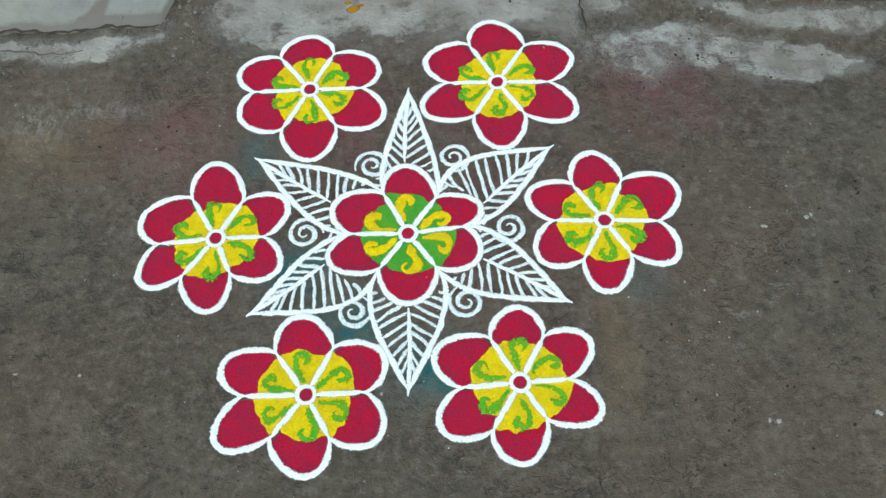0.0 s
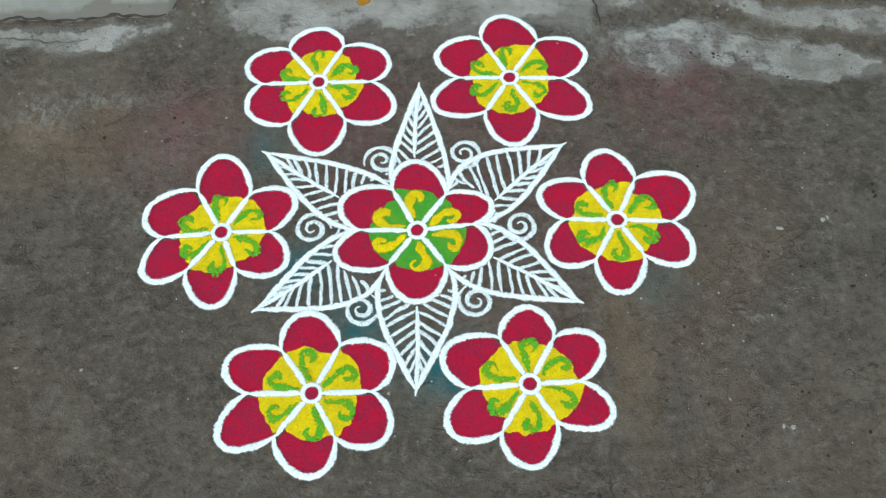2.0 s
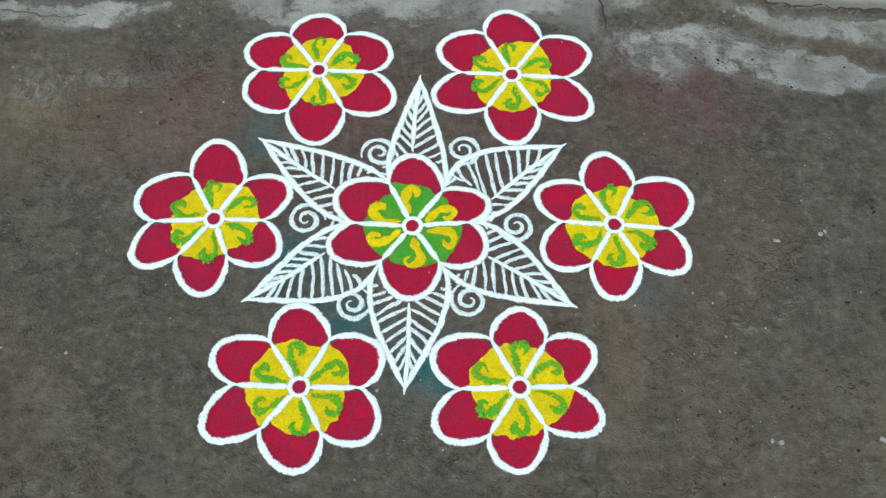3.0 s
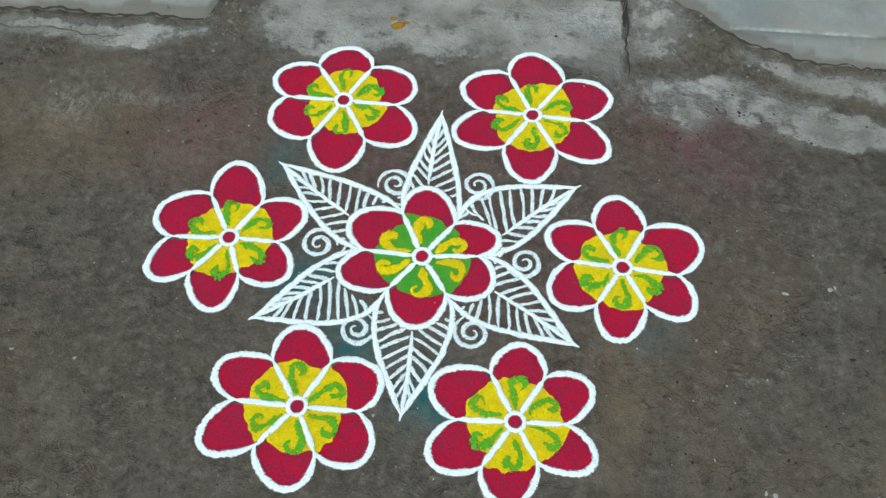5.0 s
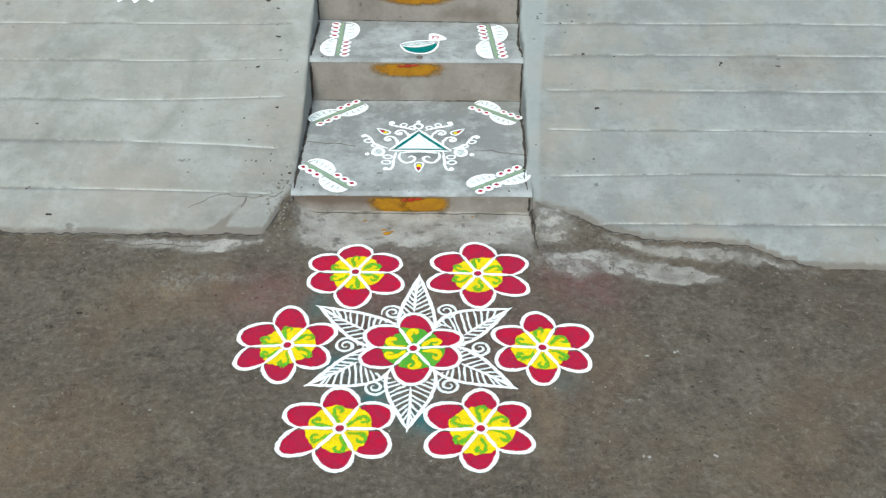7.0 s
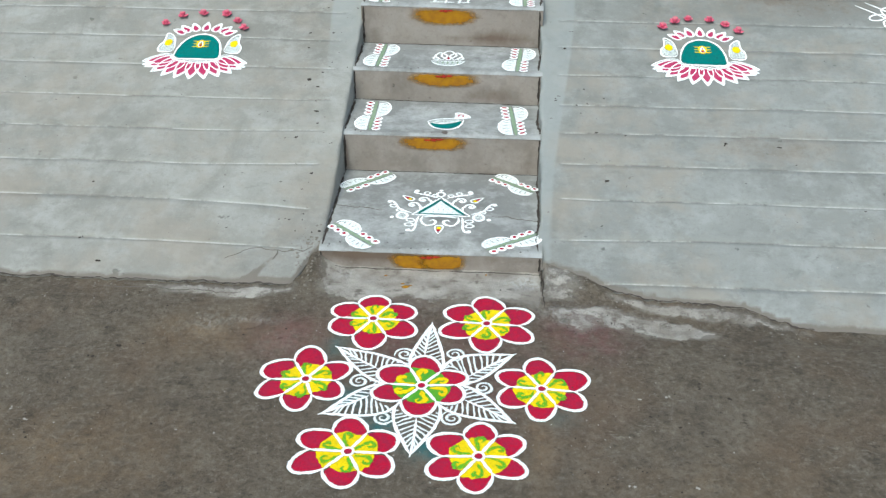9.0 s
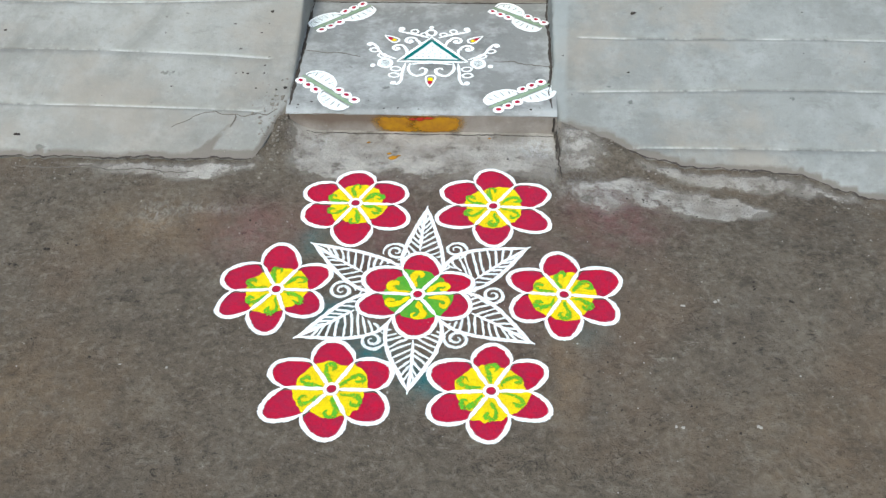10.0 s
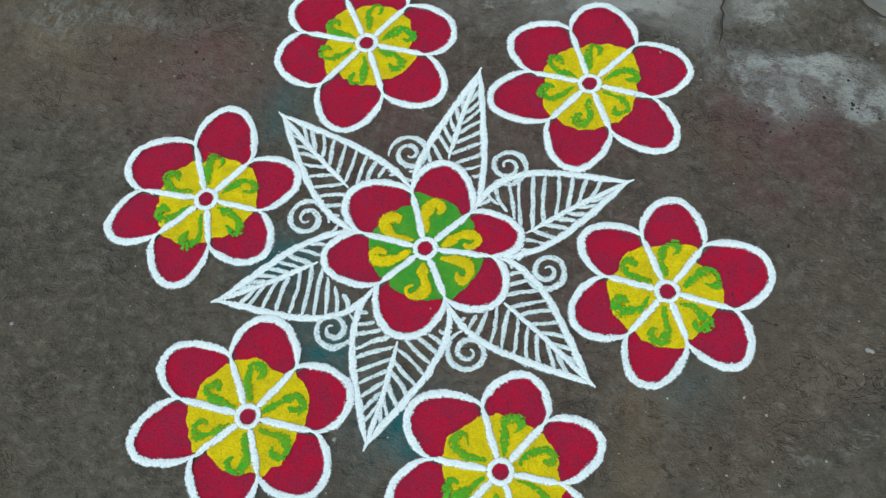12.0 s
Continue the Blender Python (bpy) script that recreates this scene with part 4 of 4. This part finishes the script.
def triangle_kolam():
    m = thing("triangle_kolam", "white scrolled powder drawing round a teal triangle on a tread", "powder drawing")
    x0 = -0.008
    tri = [np.array(v) for v in ((-0.014, 1.122), (-0.098, 1.004), (0.084, 1.004))]
    mid = sum(tri) / 3
    wide = [mid + (v - mid) * 1.25 for v in tri]
    for i in range(3):
        part("triangle_side", stroke([tri[i], (tri[i] + tri[(i + 1) % 3]) / 2, tri[(i + 1) % 3]], 0.012 if i != 1 else 0.007, S0, 0.0026, wobble=0.1), TEAL, m)
        part("triangle_rim", stroke([wide[i], (wide[i] + wide[(i + 1) % 3]) / 2, wide[(i + 1) % 3]], 0.0115, S0, 0.0020), WHITE, m)
    part("triangle_wash", patch(np.array(tri), S0, 0.0008, 0.06, 4, 0.02), CHALK, m)
    for y, n in ((1.085, 1), (1.062, 3), (1.042, 4), (1.022, 6)):
        for i in range(n):
            c = (mid[0] + (i - (n - 1) / 2) * 0.019, y)
            part("dot", patch(ellipse(c, 0.0034, 0.0042, n=12)[:-1], S0, 0.0030, 0.3, 3, 0.1), GREYLINE, m)
    for s in (1, -1):
        X = lambda dx, y: np.array((x0 + s * 1.15 * dx, y))

        def scroll(pts, width=0.0115):
            part("scroll", stroke(smooth_path([X(*p) for p in pts]), width, S0, 0.0018), WHITE, m)

        def curl(stem, c, r, start, turns, way):
            first = 180 - start if s < 0 else start
            path = np.vstack((smooth_path([X(*p) for p in stem]), spiral_path(X(*c), r, first, turns, way * s)))
            part("scroll", stroke(path, 0.0115, S0, 0.0018), WHITE, m)

        curl([(0.034, 1.070), (0.036, 1.095), (0.042, 1.118)], (0.066, 1.118), 0.023, 180, 1.25, -1)
        curl([(0.075, 1.030), (0.072, 1.050), (0.074, 1.068)], (0.099, 1.072), 0.024, 190, 1.2, -1)
        scroll([(0.10, 1.008), (0.141, 1.036), (0.160, 1.080), (0.177, 1.102), (0.187, 1.092), (0.178, 1.082)])
        scroll([(0.014, 1.138), (0.037, 1.150), (0.070, 1.163), (0.098, 1.176), (0.100, 1.190), (0.088, 1.194)])
        scroll([(0.060, 0.985), (0.062, 0.945), (0.044, 0.914), (0.020, 0.922), (0.013, 0.945), (0.026, 0.957), (0.034, 0.945)])
        scroll([(0.0, 0.986), (0.030, 0.984), (0.058, 0.978)], 0.009)
        scroll([(0.073, 0.985), (0.078, 0.935), (0.080, 0.890), (0.090, 0.866), (0.102, 0.874)])
        part("ring", stroke(ellipse(X(0.129, 0.985), 0.020, 0.024), 0.0125, S0, 0.0018, True), WHITE, m)
        part("ring_wash", patch(ellipse(X(0.129, 0.985), 0.018, 0.021)[:-1], S0, 0.0010, 0.2, 3, 0.05), CHALK_THIN, m)
        for dx, y, a, b, deg in ((0.165, 1.060, 0.014, 0.011, 20), (0.140, 1.028, 0.014, 0.011, 20), (0.028, 1.156, 0.011, 0.012, 60), (0.056, 1.176, 0.011, 0.012, 60), (0.098, 0.952, 0.016, 0.012, 10), (0.101, 0.916, 0.016, 0.012, 10)):
            part("leaflet", stroke(ellipse(X(dx, y), a, b, deg * s), 0.0075, S0, 0.0018, True), WHITE, m)
        for dx, y, r in ((0.163, 0.969, 0.010), (0.180, 1.094, 0.011), (0.094, 1.190, 0.012), (0.100, 0.872, 0.011), (0.066, 1.118, 0.007), (0.099, 1.072, 0.008)):
            part("dot", patch(ellipse(X(dx, y), r * 1.1, r * 1.25, n=14)[:-1], S0, 0.0030, 0.3, 3, 0.1), WHITE, m)
        drop(X(0.119, 1.128), 90 - s * 50, 0.027, S0, YELLOW, m)
        part("drop_tint", patch(ellipse(X(0.123, 1.129), 0.013, 0.007, 40 * s, 16)[:-1], S0, 0.0034, 0.3, 3, 0.1), RED, m)
    drop((x0, 0.885), -90, 0.029, S0, YELLOW, m)
    part("drop_tint", patch(ellipse((x0 - 0.002, 0.876), 0.010, 0.011, 0, 16)[:-1], S0, 0.0034, 0.3, 3, 0.1), RED, m)
    part("ring", stroke(ellipse((x0 - 0.010, 1.168), 0.016, 0.018), 0.011, S0, 0.0018, True), WHITE, m)
    part("dot", patch(ellipse((x0 - 0.010, 1.200), 0.010, 0.011, n=14)[:-1], S0, 0.0030, 0.3, 3, 0.1), WHITE, m)


triangle_kolam()


def lamp_drawing():
    m = thing("oil_lamp_drawing", "teal oil lamp outlined in white powder on a tread", "powder drawing")
    s = tread_surf(1)
    a, b, c = np.array((-0.095, 1.497)), np.array((0.055, 1.530)), np.array((-0.018, 1.420))
    low = np.vstack((bezier(a, a + (0.01, -0.05), c - (0.04, 0), c, 16), bezier(c, c + (0.05, 0.0), b + (-0.005, -0.07), b, 16)[1:]))
    lid = bezier(b, b + (-0.04, 0.01), a + (0.04, 0.035), a, 20)
    rim = bezier(a + (0.01, -0.01), a + (0.05, -0.035), b + (-0.05, -0.05), b + (-0.01, -0.012), 20)
    part("bowl", patch(np.vstack((low[4:-4], rim[::-1])), s, 0.0010, 0.08, 4, 0.02), TEAL, m)
    part("wash", patch(np.vstack((rim, lid[1:-1])), s, 0.0006, 0.15, 4, 0.02), CHALK_THIN, m)
    for path, w in ((low, 0.010), (lid, 0.009), (rim, 0.006)):
        part("outline", stroke(path, w, s, 0.0022), WHITE, m)
    f = np.array((0.040, 1.552))
    loop = [f + (-0.025, 0.01), f + (-0.018, 0.042), f + (0.012, 0.035), f + (0.040, 0.0), f + (0.012, -0.012), f + (-0.016, -0.02), f + (-0.025, 0.01)]
    part("flame_wash", patch(smooth_path(loop)[:-1], s, 0.0012, 0.15, 4, 0.03), CHALK, m)
    part("flame_outline", stroke(smooth_path(loop), 0.010, s, 0.0022), WHITE, m)
    part("flame", stroke(smooth_path([f + (-0.012, 0.0), f + (-0.006, 0.022), f + (0.012, 0.018), f + (0.006, 0.0)]), 0.007, s, 0.0024), PINK, m)
    single("dark_blot", patch(ellipse((-0.018, 1.392), 0.016, 0.018, 0, 20)[:-1], s, 0.0012, 0.3, 4, 0.2), SOOT, "dark sooty blot on a grey tread", "stain")


SOOT = powder("sooty_oil", (0.10, 0.085, 0.075), (0.16, 0.14, 0.12), 0.0, 120, 0.5, 0.8)
lamp_drawing()


def lotus_drawing(k, c, half, high, label, red=True):
    m = thing("lotus_drawing", label, "powder drawing")
    s = tread_surf(k)
    c = np.array(c, float)
    boat = np.vstack((bezier(c + (-half, 0), c + (-half * 0.6, -high * 0.45), c + (half * 0.6, -high * 0.45), c + (half, 0), 30),))
    part("boat", patch(np.vstack((boat, c[None] + (0, 0.004))), s, 0.0008, 0.15, 4, 0.03), CHALK_THIN, m)
    part("outline", stroke(boat, 0.009, s, 0.0022), WHITE, m)
    part("outline", stroke([c + (-half, 0), c, c + (half, 0)], 0.008, s, 0.0022), WHITE, m)
    for i in range(5):
        x = c[0] + half * (-0.6 + 0.3 * i)
        part("bar", stroke([(x, c[1] - 0.008), (x * 0.95 + c[0] * 0.05, c[1] - high * 0.2)], 0.006, s, 0.0026), SAGE if red else CHALK, m)
    for i in range(5):
        deg = 20 + 140 * i / 4
        reach = high * (0.55 + 0.12 * math.sin(radians(deg)))
        p = c + np.array((half * 0.62 * math.cos(radians(deg)), 0.012))
        t = p + np.array((math.cos(radians(deg)) * half * 0.30, math.sin(radians(deg)) * reach))
        no = np.array((-(t - p)[1], (t - p)[0])) * 0.30
        part("petal", stroke(smooth_path([p, (p + t) / 2 + no, t, (p + t) / 2 - no, p]), 0.0110, s, 0.0020), WHITE, m)
    if red:
        drop(c + (0, high * 0.22), 90, 0.022, s, RED, m)


lotus_drawing(2, (-0.032, 1.832), 0.074, 0.165, "white powder lotus with a red drop on a tread")
scribble = thing("white_scribble", "cramped white powder strokes on an upper tread", "powder drawing")
for x0, y0, x1, y1 in ((-0.13, 2.085, -0.02, 2.085), (-0.10, 2.13, -0.03, 2.14), (0.0, 2.08, 0.055, 2.085), (-0.06, 2.07, -0.06, 2.16), (0.0, 2.07, 0.005, 2.17), (0.02, 2.13, 0.06, 2.15), (-0.115, 2.09, -0.10, 2.13), (0.04, 2.09, 0.04, 2.14), (-0.05, 2.20, -0.015, 2.225), (0.0, 2.21, 0.03, 2.225), (-0.085, 2.17, -0.055, 2.185)):
    part("stroke", stroke([(x0, y0), ((x0 + x1) / 2 + 0.004, (y0 + y1) / 2 + 0.004), (x1, y1)], 0.011, tread_surf(3), 0.0020, wobble=0.4), WHITE, scribble)


# ---- drawings on the ramps ----
def dome_motif(cx, cy, group):
    m = thing("dome_drawing", "teal dome drawing with crimson lotus petals in powder on ramp", "powder drawing", group)
    s, c = ramp_z, np.array((cx, cy))
    dome = np.vstack((bezier(c + (-0.104, 0), c + (-0.105, 0.10), c + (-0.07, 0.172), c + (0.0, 0.172), 20), bezier(c + (0.0, 0.172), c + (0.07, 0.172), c + (0.105, 0.10), c + (0.100, 0), 20)[1:]))
    part("dome", patch(dome, s, 0.0010, 0.06, 5, 0.01), TEAL, m)
    part("dome_outline", stroke(np.vstack((dome, dome[:1])), 0.0095, s, 0.0022), WHITE, m)
    for i in range(3):
        part("stripe", stroke([c + (-0.036, 0.086 + 0.018 * i), c + (0.0, 0.084 + 0.018 * i), c + (0.038, 0.088 + 0.018 * i)], 0.0065, s, 0.0024), YELLOW, m)
    drop(c + (0.0, 0.102), 90, 0.020, s, RED, m)
    part("drop_rim", stroke(ellipse(c + (0.0, 0.102), 0.016, 0.024), 0.007, s, 0.0034, True), YELLOW, m)

    def petal(p, t, wide, length_red, fill=RED):
        ax = t - p
        no = np.array((-ax[1], ax[0])) / np.linalg.norm(ax) * wide
        loop = np.vstack((bezier(p, p + no * 1.3, p + ax * 0.6 + no * 1.1, t, 14), bezier(t, p + ax * 0.6 - no * 1.1, p - no * 1.3, p, 14)[1:]))
        part("petal_wash", patch(loop[:-1], s, 0.0008, 0.1, 4, 0.03), CHALK, m)
        heart = p + ax * 0.36
        red = heart + (loop[:-1] - heart) * length_red
        part("petal", patch(red, s, 0.0018, 0.12, 4, 0.04), fill, m)
        part("petal_outline", stroke(loop, 0.0062, s, 0.0026), WHITE, m)

    for i in range(11):
        deg = 189 + 162 * i / 10
        d = np.array((math.cos(radians(deg)), math.sin(radians(deg))))
        p = c + np.array((0.100, 0.022)) * d + np.array((0, 0.012))
        t = c + np.array((0.236, 0.135)) * d + np.array((0, 0.0))
        petal(p, t, 0.034, 0.74, MAGENTA)
    for i in range(7):
        deg = 14 + 152 * i / 6
        d = np.array((math.cos(radians(deg)), math.sin(radians(deg))))
        p = c + np.array((0.086, 0.022)) * d + np.array((0, 0.170))
        t = c + np.array((0.150, 0.080)) * d + np.array((0, 0.180))
        petal(p, t, 0.020, 0.66, MAGENTA)
    for side in (-1, 1):
        b = c + (side * 0.148, 0.098)
        body = [b + (side * -0.036, -0.035), b + (side * -0.02, -0.052), b + (side * 0.03, -0.05), b + (side * 0.036, -0.01), b + (side * 0.02, 0.02), b + (side * 0.016, 0.075), b + (side * -0.018, 0.05), b + (side * -0.032, 0.0)]
        part("side_shape", patch(smooth_path(body + body[:1])[:-1], s, 0.0012, 0.12, 4, 0.03), CHALK_THIN, m)
        part("side_outline", stroke(smooth_path(body + body[:1]), 0.008, s, 0.0024), WHITE, m)
        part("side_cap", patch(ellipse(b + (0, 0.012), 0.020, 0.026, 0, 20)[:-1], s, 0.0024, 0.25, 3, 0.1), YELLOW, m)
        tail = [c + (side * 0.13, 0.02), c + (side * 0.19, -0.005), c + (side * 0.235, -0.045), c + (side * 0.18, -0.042), c + (side * 0.13, -0.015)]
        part("side_leaf", patch(smooth_path(tail + tail[:1])[:-1], s, 0.0010, 0.12, 4, 0.03), CHALK, m)


PAIR = "dome drawings on the two ramps"
dome_motif(-1.138, 1.756, PAIR)
dome_motif(1.087, 1.842, PAIR)


def star_scroll(cx, cy, flip):
    m = thing("star_scroll", "thin white looped star line drawn on ramp", "powder drawing", "white line drawings at the ramp tops")
    X = lambda dx, dy: np.array((cx + flip * dx, cy + dy))
    for pts in (((-0.138, 0.086), (-0.06, 0.03), (0.03, -0.05), (0.14, -0.16)), ((-0.09, 0.11), (-0.02, 0.06), (0.08, -0.02), (0.20, -0.13))):
        part("line", stroke(smooth_path([X(*p) for p in pts]), 0.009, ramp_z, 0.0022), WHITE, m)
    for dx, dy, a, b, deg in ((0.0, 0.045, 0.028, 0.03, 0), (-0.01, -0.05, 0.026, 0.034, 10), (-0.055, 0.0, 0.04, 0.02, 20), (0.05, 0.005, 0.045, 0.022, 10)):
        part("loop", stroke(ellipse(X(dx, dy), a, b, deg), 0.0085, ramp_z, 0.0026, True), WHITE, m)


star_scroll(1.955, 2.205, 1)
star_scroll(-2.21, 2.24, -1)


# ---- loose pink blossoms ----
def blossom(x, y, size, turn):
    f = thing("pink_blossom", "small crumpled pink flower head lying on concrete", "flower", "pink blossoms over the dome drawings")
    z = ramp_z(x, y)
    for r, (n, tilt, reach) in enumerate(((6, 30, 1.0), (6, 62, 0.95), (4, 80, 0.8))):
        for i in range(n):
            deg = turn + 360 * i / n + 25 * r + random.uniform(-12, 12)
            bm = bmesh.new()
            bmesh.ops.create_uvsphere(bm, u_segments=7, v_segments=5, radius=1)
            t = radians(tilt + random.uniform(-10, 10))
            mt = Matrix.Translation((x, y, z + 0.004 + 0.002 * r)) @ Matrix.Rotation(radians(deg), 4, "Z") @ Matrix.Rotation(-t, 4, "Y") @ Matrix.Translation((size * reach * 0.55, 0, 0)) @ Matrix.Diagonal((size * reach * 0.55, size * reach * 0.36, size * 0.16, 1))
            bm.transform(mt)
            part("petal", bm, PETAL if r < 2 else PETAL_IN, f)


for k, (x, y) in enumerate(((-1.328, 1.99), (-1.264, 2.052), (-1.172, 2.068), (-1.063, 2.065), (-1.003, 2.018), (-0.964, 1.967), (0.922, 2.084), (0.98, 2.128), (1.041, 2.147), (1.137, 2.147), (1.203, 2.112), (1.256, 2.069))):
    blossom(x, y, 0.023 + 0.006 * ((k * 5) % 4) / 4, k * 37)


# ---- the edge of the house at the top ----
single("threshold", box(0.95, 1.80, 2.545, 2.75, 0.45, 0.632, 0.008), BRICKRED, "dull red oxide ledge along the ramp top", "ledge", kind="structure")
pillar = thing("pillar", "blue painted masonry pillar standing at the ramp edge", "pillar")
part("shaft", box(2.02, 2.42, 2.42, 2.86, 0.56, 3.4, 0.012), BLUE, pillar)
part("plinth", box(1.985, 2.45, 2.385, 2.88, 0.40, 0.60, 0.012), BLUE, pillar, "chipped pale blue base")


# ---- litter and grit ----
def crumb(bm, x, y, z, a, b, c, rnd):
    m = Matrix.Translation((x, y, z)) @ Matrix.Rotation(rnd.uniform(0, 6.28), 4, "Z") @ Matrix.Diagonal((a, b, c, 1))
    geo = bmesh.ops.create_icosphere(bm, subdivisions=1, radius=1)
    for v in geo["verts"]:
        v.co = m @ (v.co * rnd.uniform(0.7, 1.2))


def scatter(name, label, count, spot, sizes, material, seed, flat=0.5, batch=60):
    rnd = random.Random(seed)
    verts, faces = [], []
    for k in range(0, count, batch):
        bm = bmesh.new()
        for _ in range(min(batch, count - k)):
            x, y, z = spot(rnd)
            a = rnd.uniform(*sizes) * (0.5 + rnd.random() ** 3)
            crumb(bm, x, y, z + a * flat * 0.3, a, a * rnd.uniform(0.5, 1.0), a * flat, rnd)
        base = len(verts)
        bm.verts.index_update()
        verts += [tuple(v.co) for v in bm.verts]
        faces += [tuple(base + v.index for v in f.verts) for f in bm.faces]
        bm.free()
    single(name, mesh_of(name, verts, faces, flat=True), material, label, "grit", kind="stuff")


def on_ground(rnd):
    while True:
        x, y = rnd.uniform(-1.6, 1.6), rnd.uniform(-0.9, 0.5)
        if noise.noise(Vector((x * 2.3, y * 2.3, 4.0))) + rnd.uniform(-0.5, 0.5) > 0 and not (math.hypot(x, y) < 0.52 and rnd.random() < 0.85):
            return x, y, ground_z(x, y)


def on_ramp(rnd):
    x, y = (rnd.uniform(-2.1, -0.47) if rnd.random() < 0.5 else rnd.uniform(0.42, 2.0)), rnd.uniform(0.72, 2.5)
    return x, y, ramp_z(x, y)


scatter("soil_crumbs", "dark soil crumbs and grit on trodden earth", 700, on_ground, (0.0012, 0.0032), DARK, 5)
scatter("pale_grit", "pale grit and chips on trodden earth", 520, on_ground, (0.0010, 0.0028), PALE, 6)
scatter("ramp_specks", "dark specks and crumbs on concrete ramps", 150, on_ramp, (0.002, 0.0045), DARK, 7, 0.3)
def by_stairs(rnd):
    x, y = (STAIR_L - rnd.uniform(0.02, 0.3) ** 1.2 if rnd.random() < 0.6 else STAIR_R + rnd.uniform(0.03, 0.35) ** 1.2), rnd.uniform(0.8, 2.4)
    return x, y, ramp_z(x, y)


scatter("edge_specks", "dark crumbs scattered on the ramps beside the steps", 60, by_stairs, (0.004, 0.009), DARK, 11, 0.25)
def on_treads(rnd):
    k = rnd.randrange(4)
    x = rnd.uniform(STAIR_L + 0.03, STAIR_R - 0.03)
    y = STEP_Y[k] + (0.012 + abs(rnd.gauss(0, 0.03)) if rnd.random() < 0.6 else rnd.uniform(0.02, 0.3))
    return x, y, tread_surf(k)(x, y)


def on_toe_cement(rnd):
    cx, cy, r = rnd.choice(((0.57, 0.425, 0.035), (0.60, 0.41, 0.02), (0.50, 0.355, 0.04), (0.545, 0.35, 0.05), (0.70, 0.36, 0.03), (0.76, 0.345, 0.03), (0.66, 0.40, 0.03), (0.43, 0.52, 0.05), (0.25, 0.55, 0.08), (-0.2, 0.62, 0.1)))
    x, y = rnd.gauss(cx, r * 0.7), rnd.gauss(cy, r * 0.45)
    return x, y, ground_z(x, y)


scatter("cement_specks", "dark grit in the pits of worn cement", 150, on_toe_cement, (0.0012, 0.0030), DARK, 15, 0.25)
scatter("tread_specks", "dark crumbs and specks on the cement treads", 110, on_treads, (0.0018, 0.0042), DARK, 14, 0.25)
scatter("ramp_flecks", "white flecks on concrete ramps", 70, on_ramp, (0.002, 0.004), PALE, 8, 0.3)


def lump(name, label, category, spots, material, surf, flat, group):
    for k, (x, y, r) in enumerate(spots):
        rnd = random.Random(k + 40)
        bm = bmesh.new()
        for _ in range(2):
            a = r * rnd.uniform(0.3, 0.6)
            px, py = x + rnd.uniform(-r, r) * 0.8, y + rnd.uniform(-r, r) * 0.5
            crumb(bm, px, py, surf(px, py) + a * flat * 0.25, a, a * rnd.uniform(0.5, 0.9), a * flat, rnd)
        single(name, part_mesh(bm, name), material, label, category, group)


def part_mesh(bm, name):
    me = bpy.data.meshes.new(name)
    bm.to_mesh(me)
    bm.free()
    return me


lump("soil_clod", "crumbled dark clod of soil on the earth", "soil clod", ((-1.018, 0.158, 0.020), (-0.93, 0.17, 0.010), (-1.08, 0.09, 0.012), (0.78, -0.14, 0.010), (0.86, 0.05, 0.012), (0.70, -0.10, 0.008), (0.95, 0.0, 0.010)), DARK, ground_z, 0.5, "dark clods on the earth")
lump("pale_chip", "pale flat chip lying on trodden earth", "chip", ((0.666, -0.013, 0.013), (0.76, 0.001, 0.014), (0.618, -0.399, 0.012), (-0.705, -0.248, 0.008), (-1.232, -0.184, 0.012), (-1.161, -0.233, 0.012), (0.80, -0.40, 0.010)), PALE, ground_z, 0.3, "pale chips on the earth")
lump("dropped_clod", "dark smeared clod on weathered concrete", "soil clod", ((-1.245, 0.623, 0.022), (-1.331, 0.725, 0.014), (-0.583, 0.881, 0.012), (-0.802, 0.808, 0.008), (0.436, 1.576, 0.014), (0.423, 1.467, 0.008), (0.527, 1.548, 0.008), (0.64, 1.60, 0.010), (1.131, 1.354, 0.020), (1.115, 1.350, 0.014), (1.331, 1.343, 0.014), (0.454, 1.599, 0.009), (0.576, 1.561, 0.010), (0.509, 2.018, 0.010), (0.848, 2.188, 0.008), (-0.618, 0.982, 0.010), (-0.474, 1.303, 0.009), (-0.858, 1.017, 0.006), (-0.567, 1.522, 0.007)), DARK, ramp_z, 0.25, "dark clods on the ramps")


def by_lines(rnd):
    r, t = 0.52 * math.sqrt(rnd.random()), rnd.uniform(0, 2 * math.pi)
    x, y = r * math.cos(t), r * math.sin(t)
    return x, y, ground_z(x, y)


POWDER_GRAIN = plain("spilt_white_grain", (0.66, 0.70, 0.68), 0.95)
scatter("spilt_grains", "stray white powder grains round the drawing", 320, by_lines, (0.0006, 0.0013), POWDER_GRAIN, 21, 0.6)


def in_gully(rnd):
    x, y = rnd.gauss(-0.465, 0.035), rnd.gauss(0.68, 0.09)
    return x, y, max(ground_z(x, y), ramp_z(x, y) if x < STAIR_L and y > left_toe(x) else -1.0)


scatter("gully_crumbs", "earth crumbs gathered beside the lowest step", 160, in_gully, (0.0025, 0.007), RUBBLE, 31, 0.6)


def at_toe(rnd):
    x = rnd.uniform(0.42, 1.3) if rnd.random() < 0.6 else rnd.uniform(-1.4, -0.55)
    y = (right_toe(x) if x > 0 else left_toe(x)) - abs(rnd.gauss(0.0, 0.05))
    return x, y, ground_z(x, y)


scatter("toe_rubble", "small cement crumbs along the broken ramp toes", 260, at_toe, (0.0018, 0.005), RUBBLE, 32, 0.6)
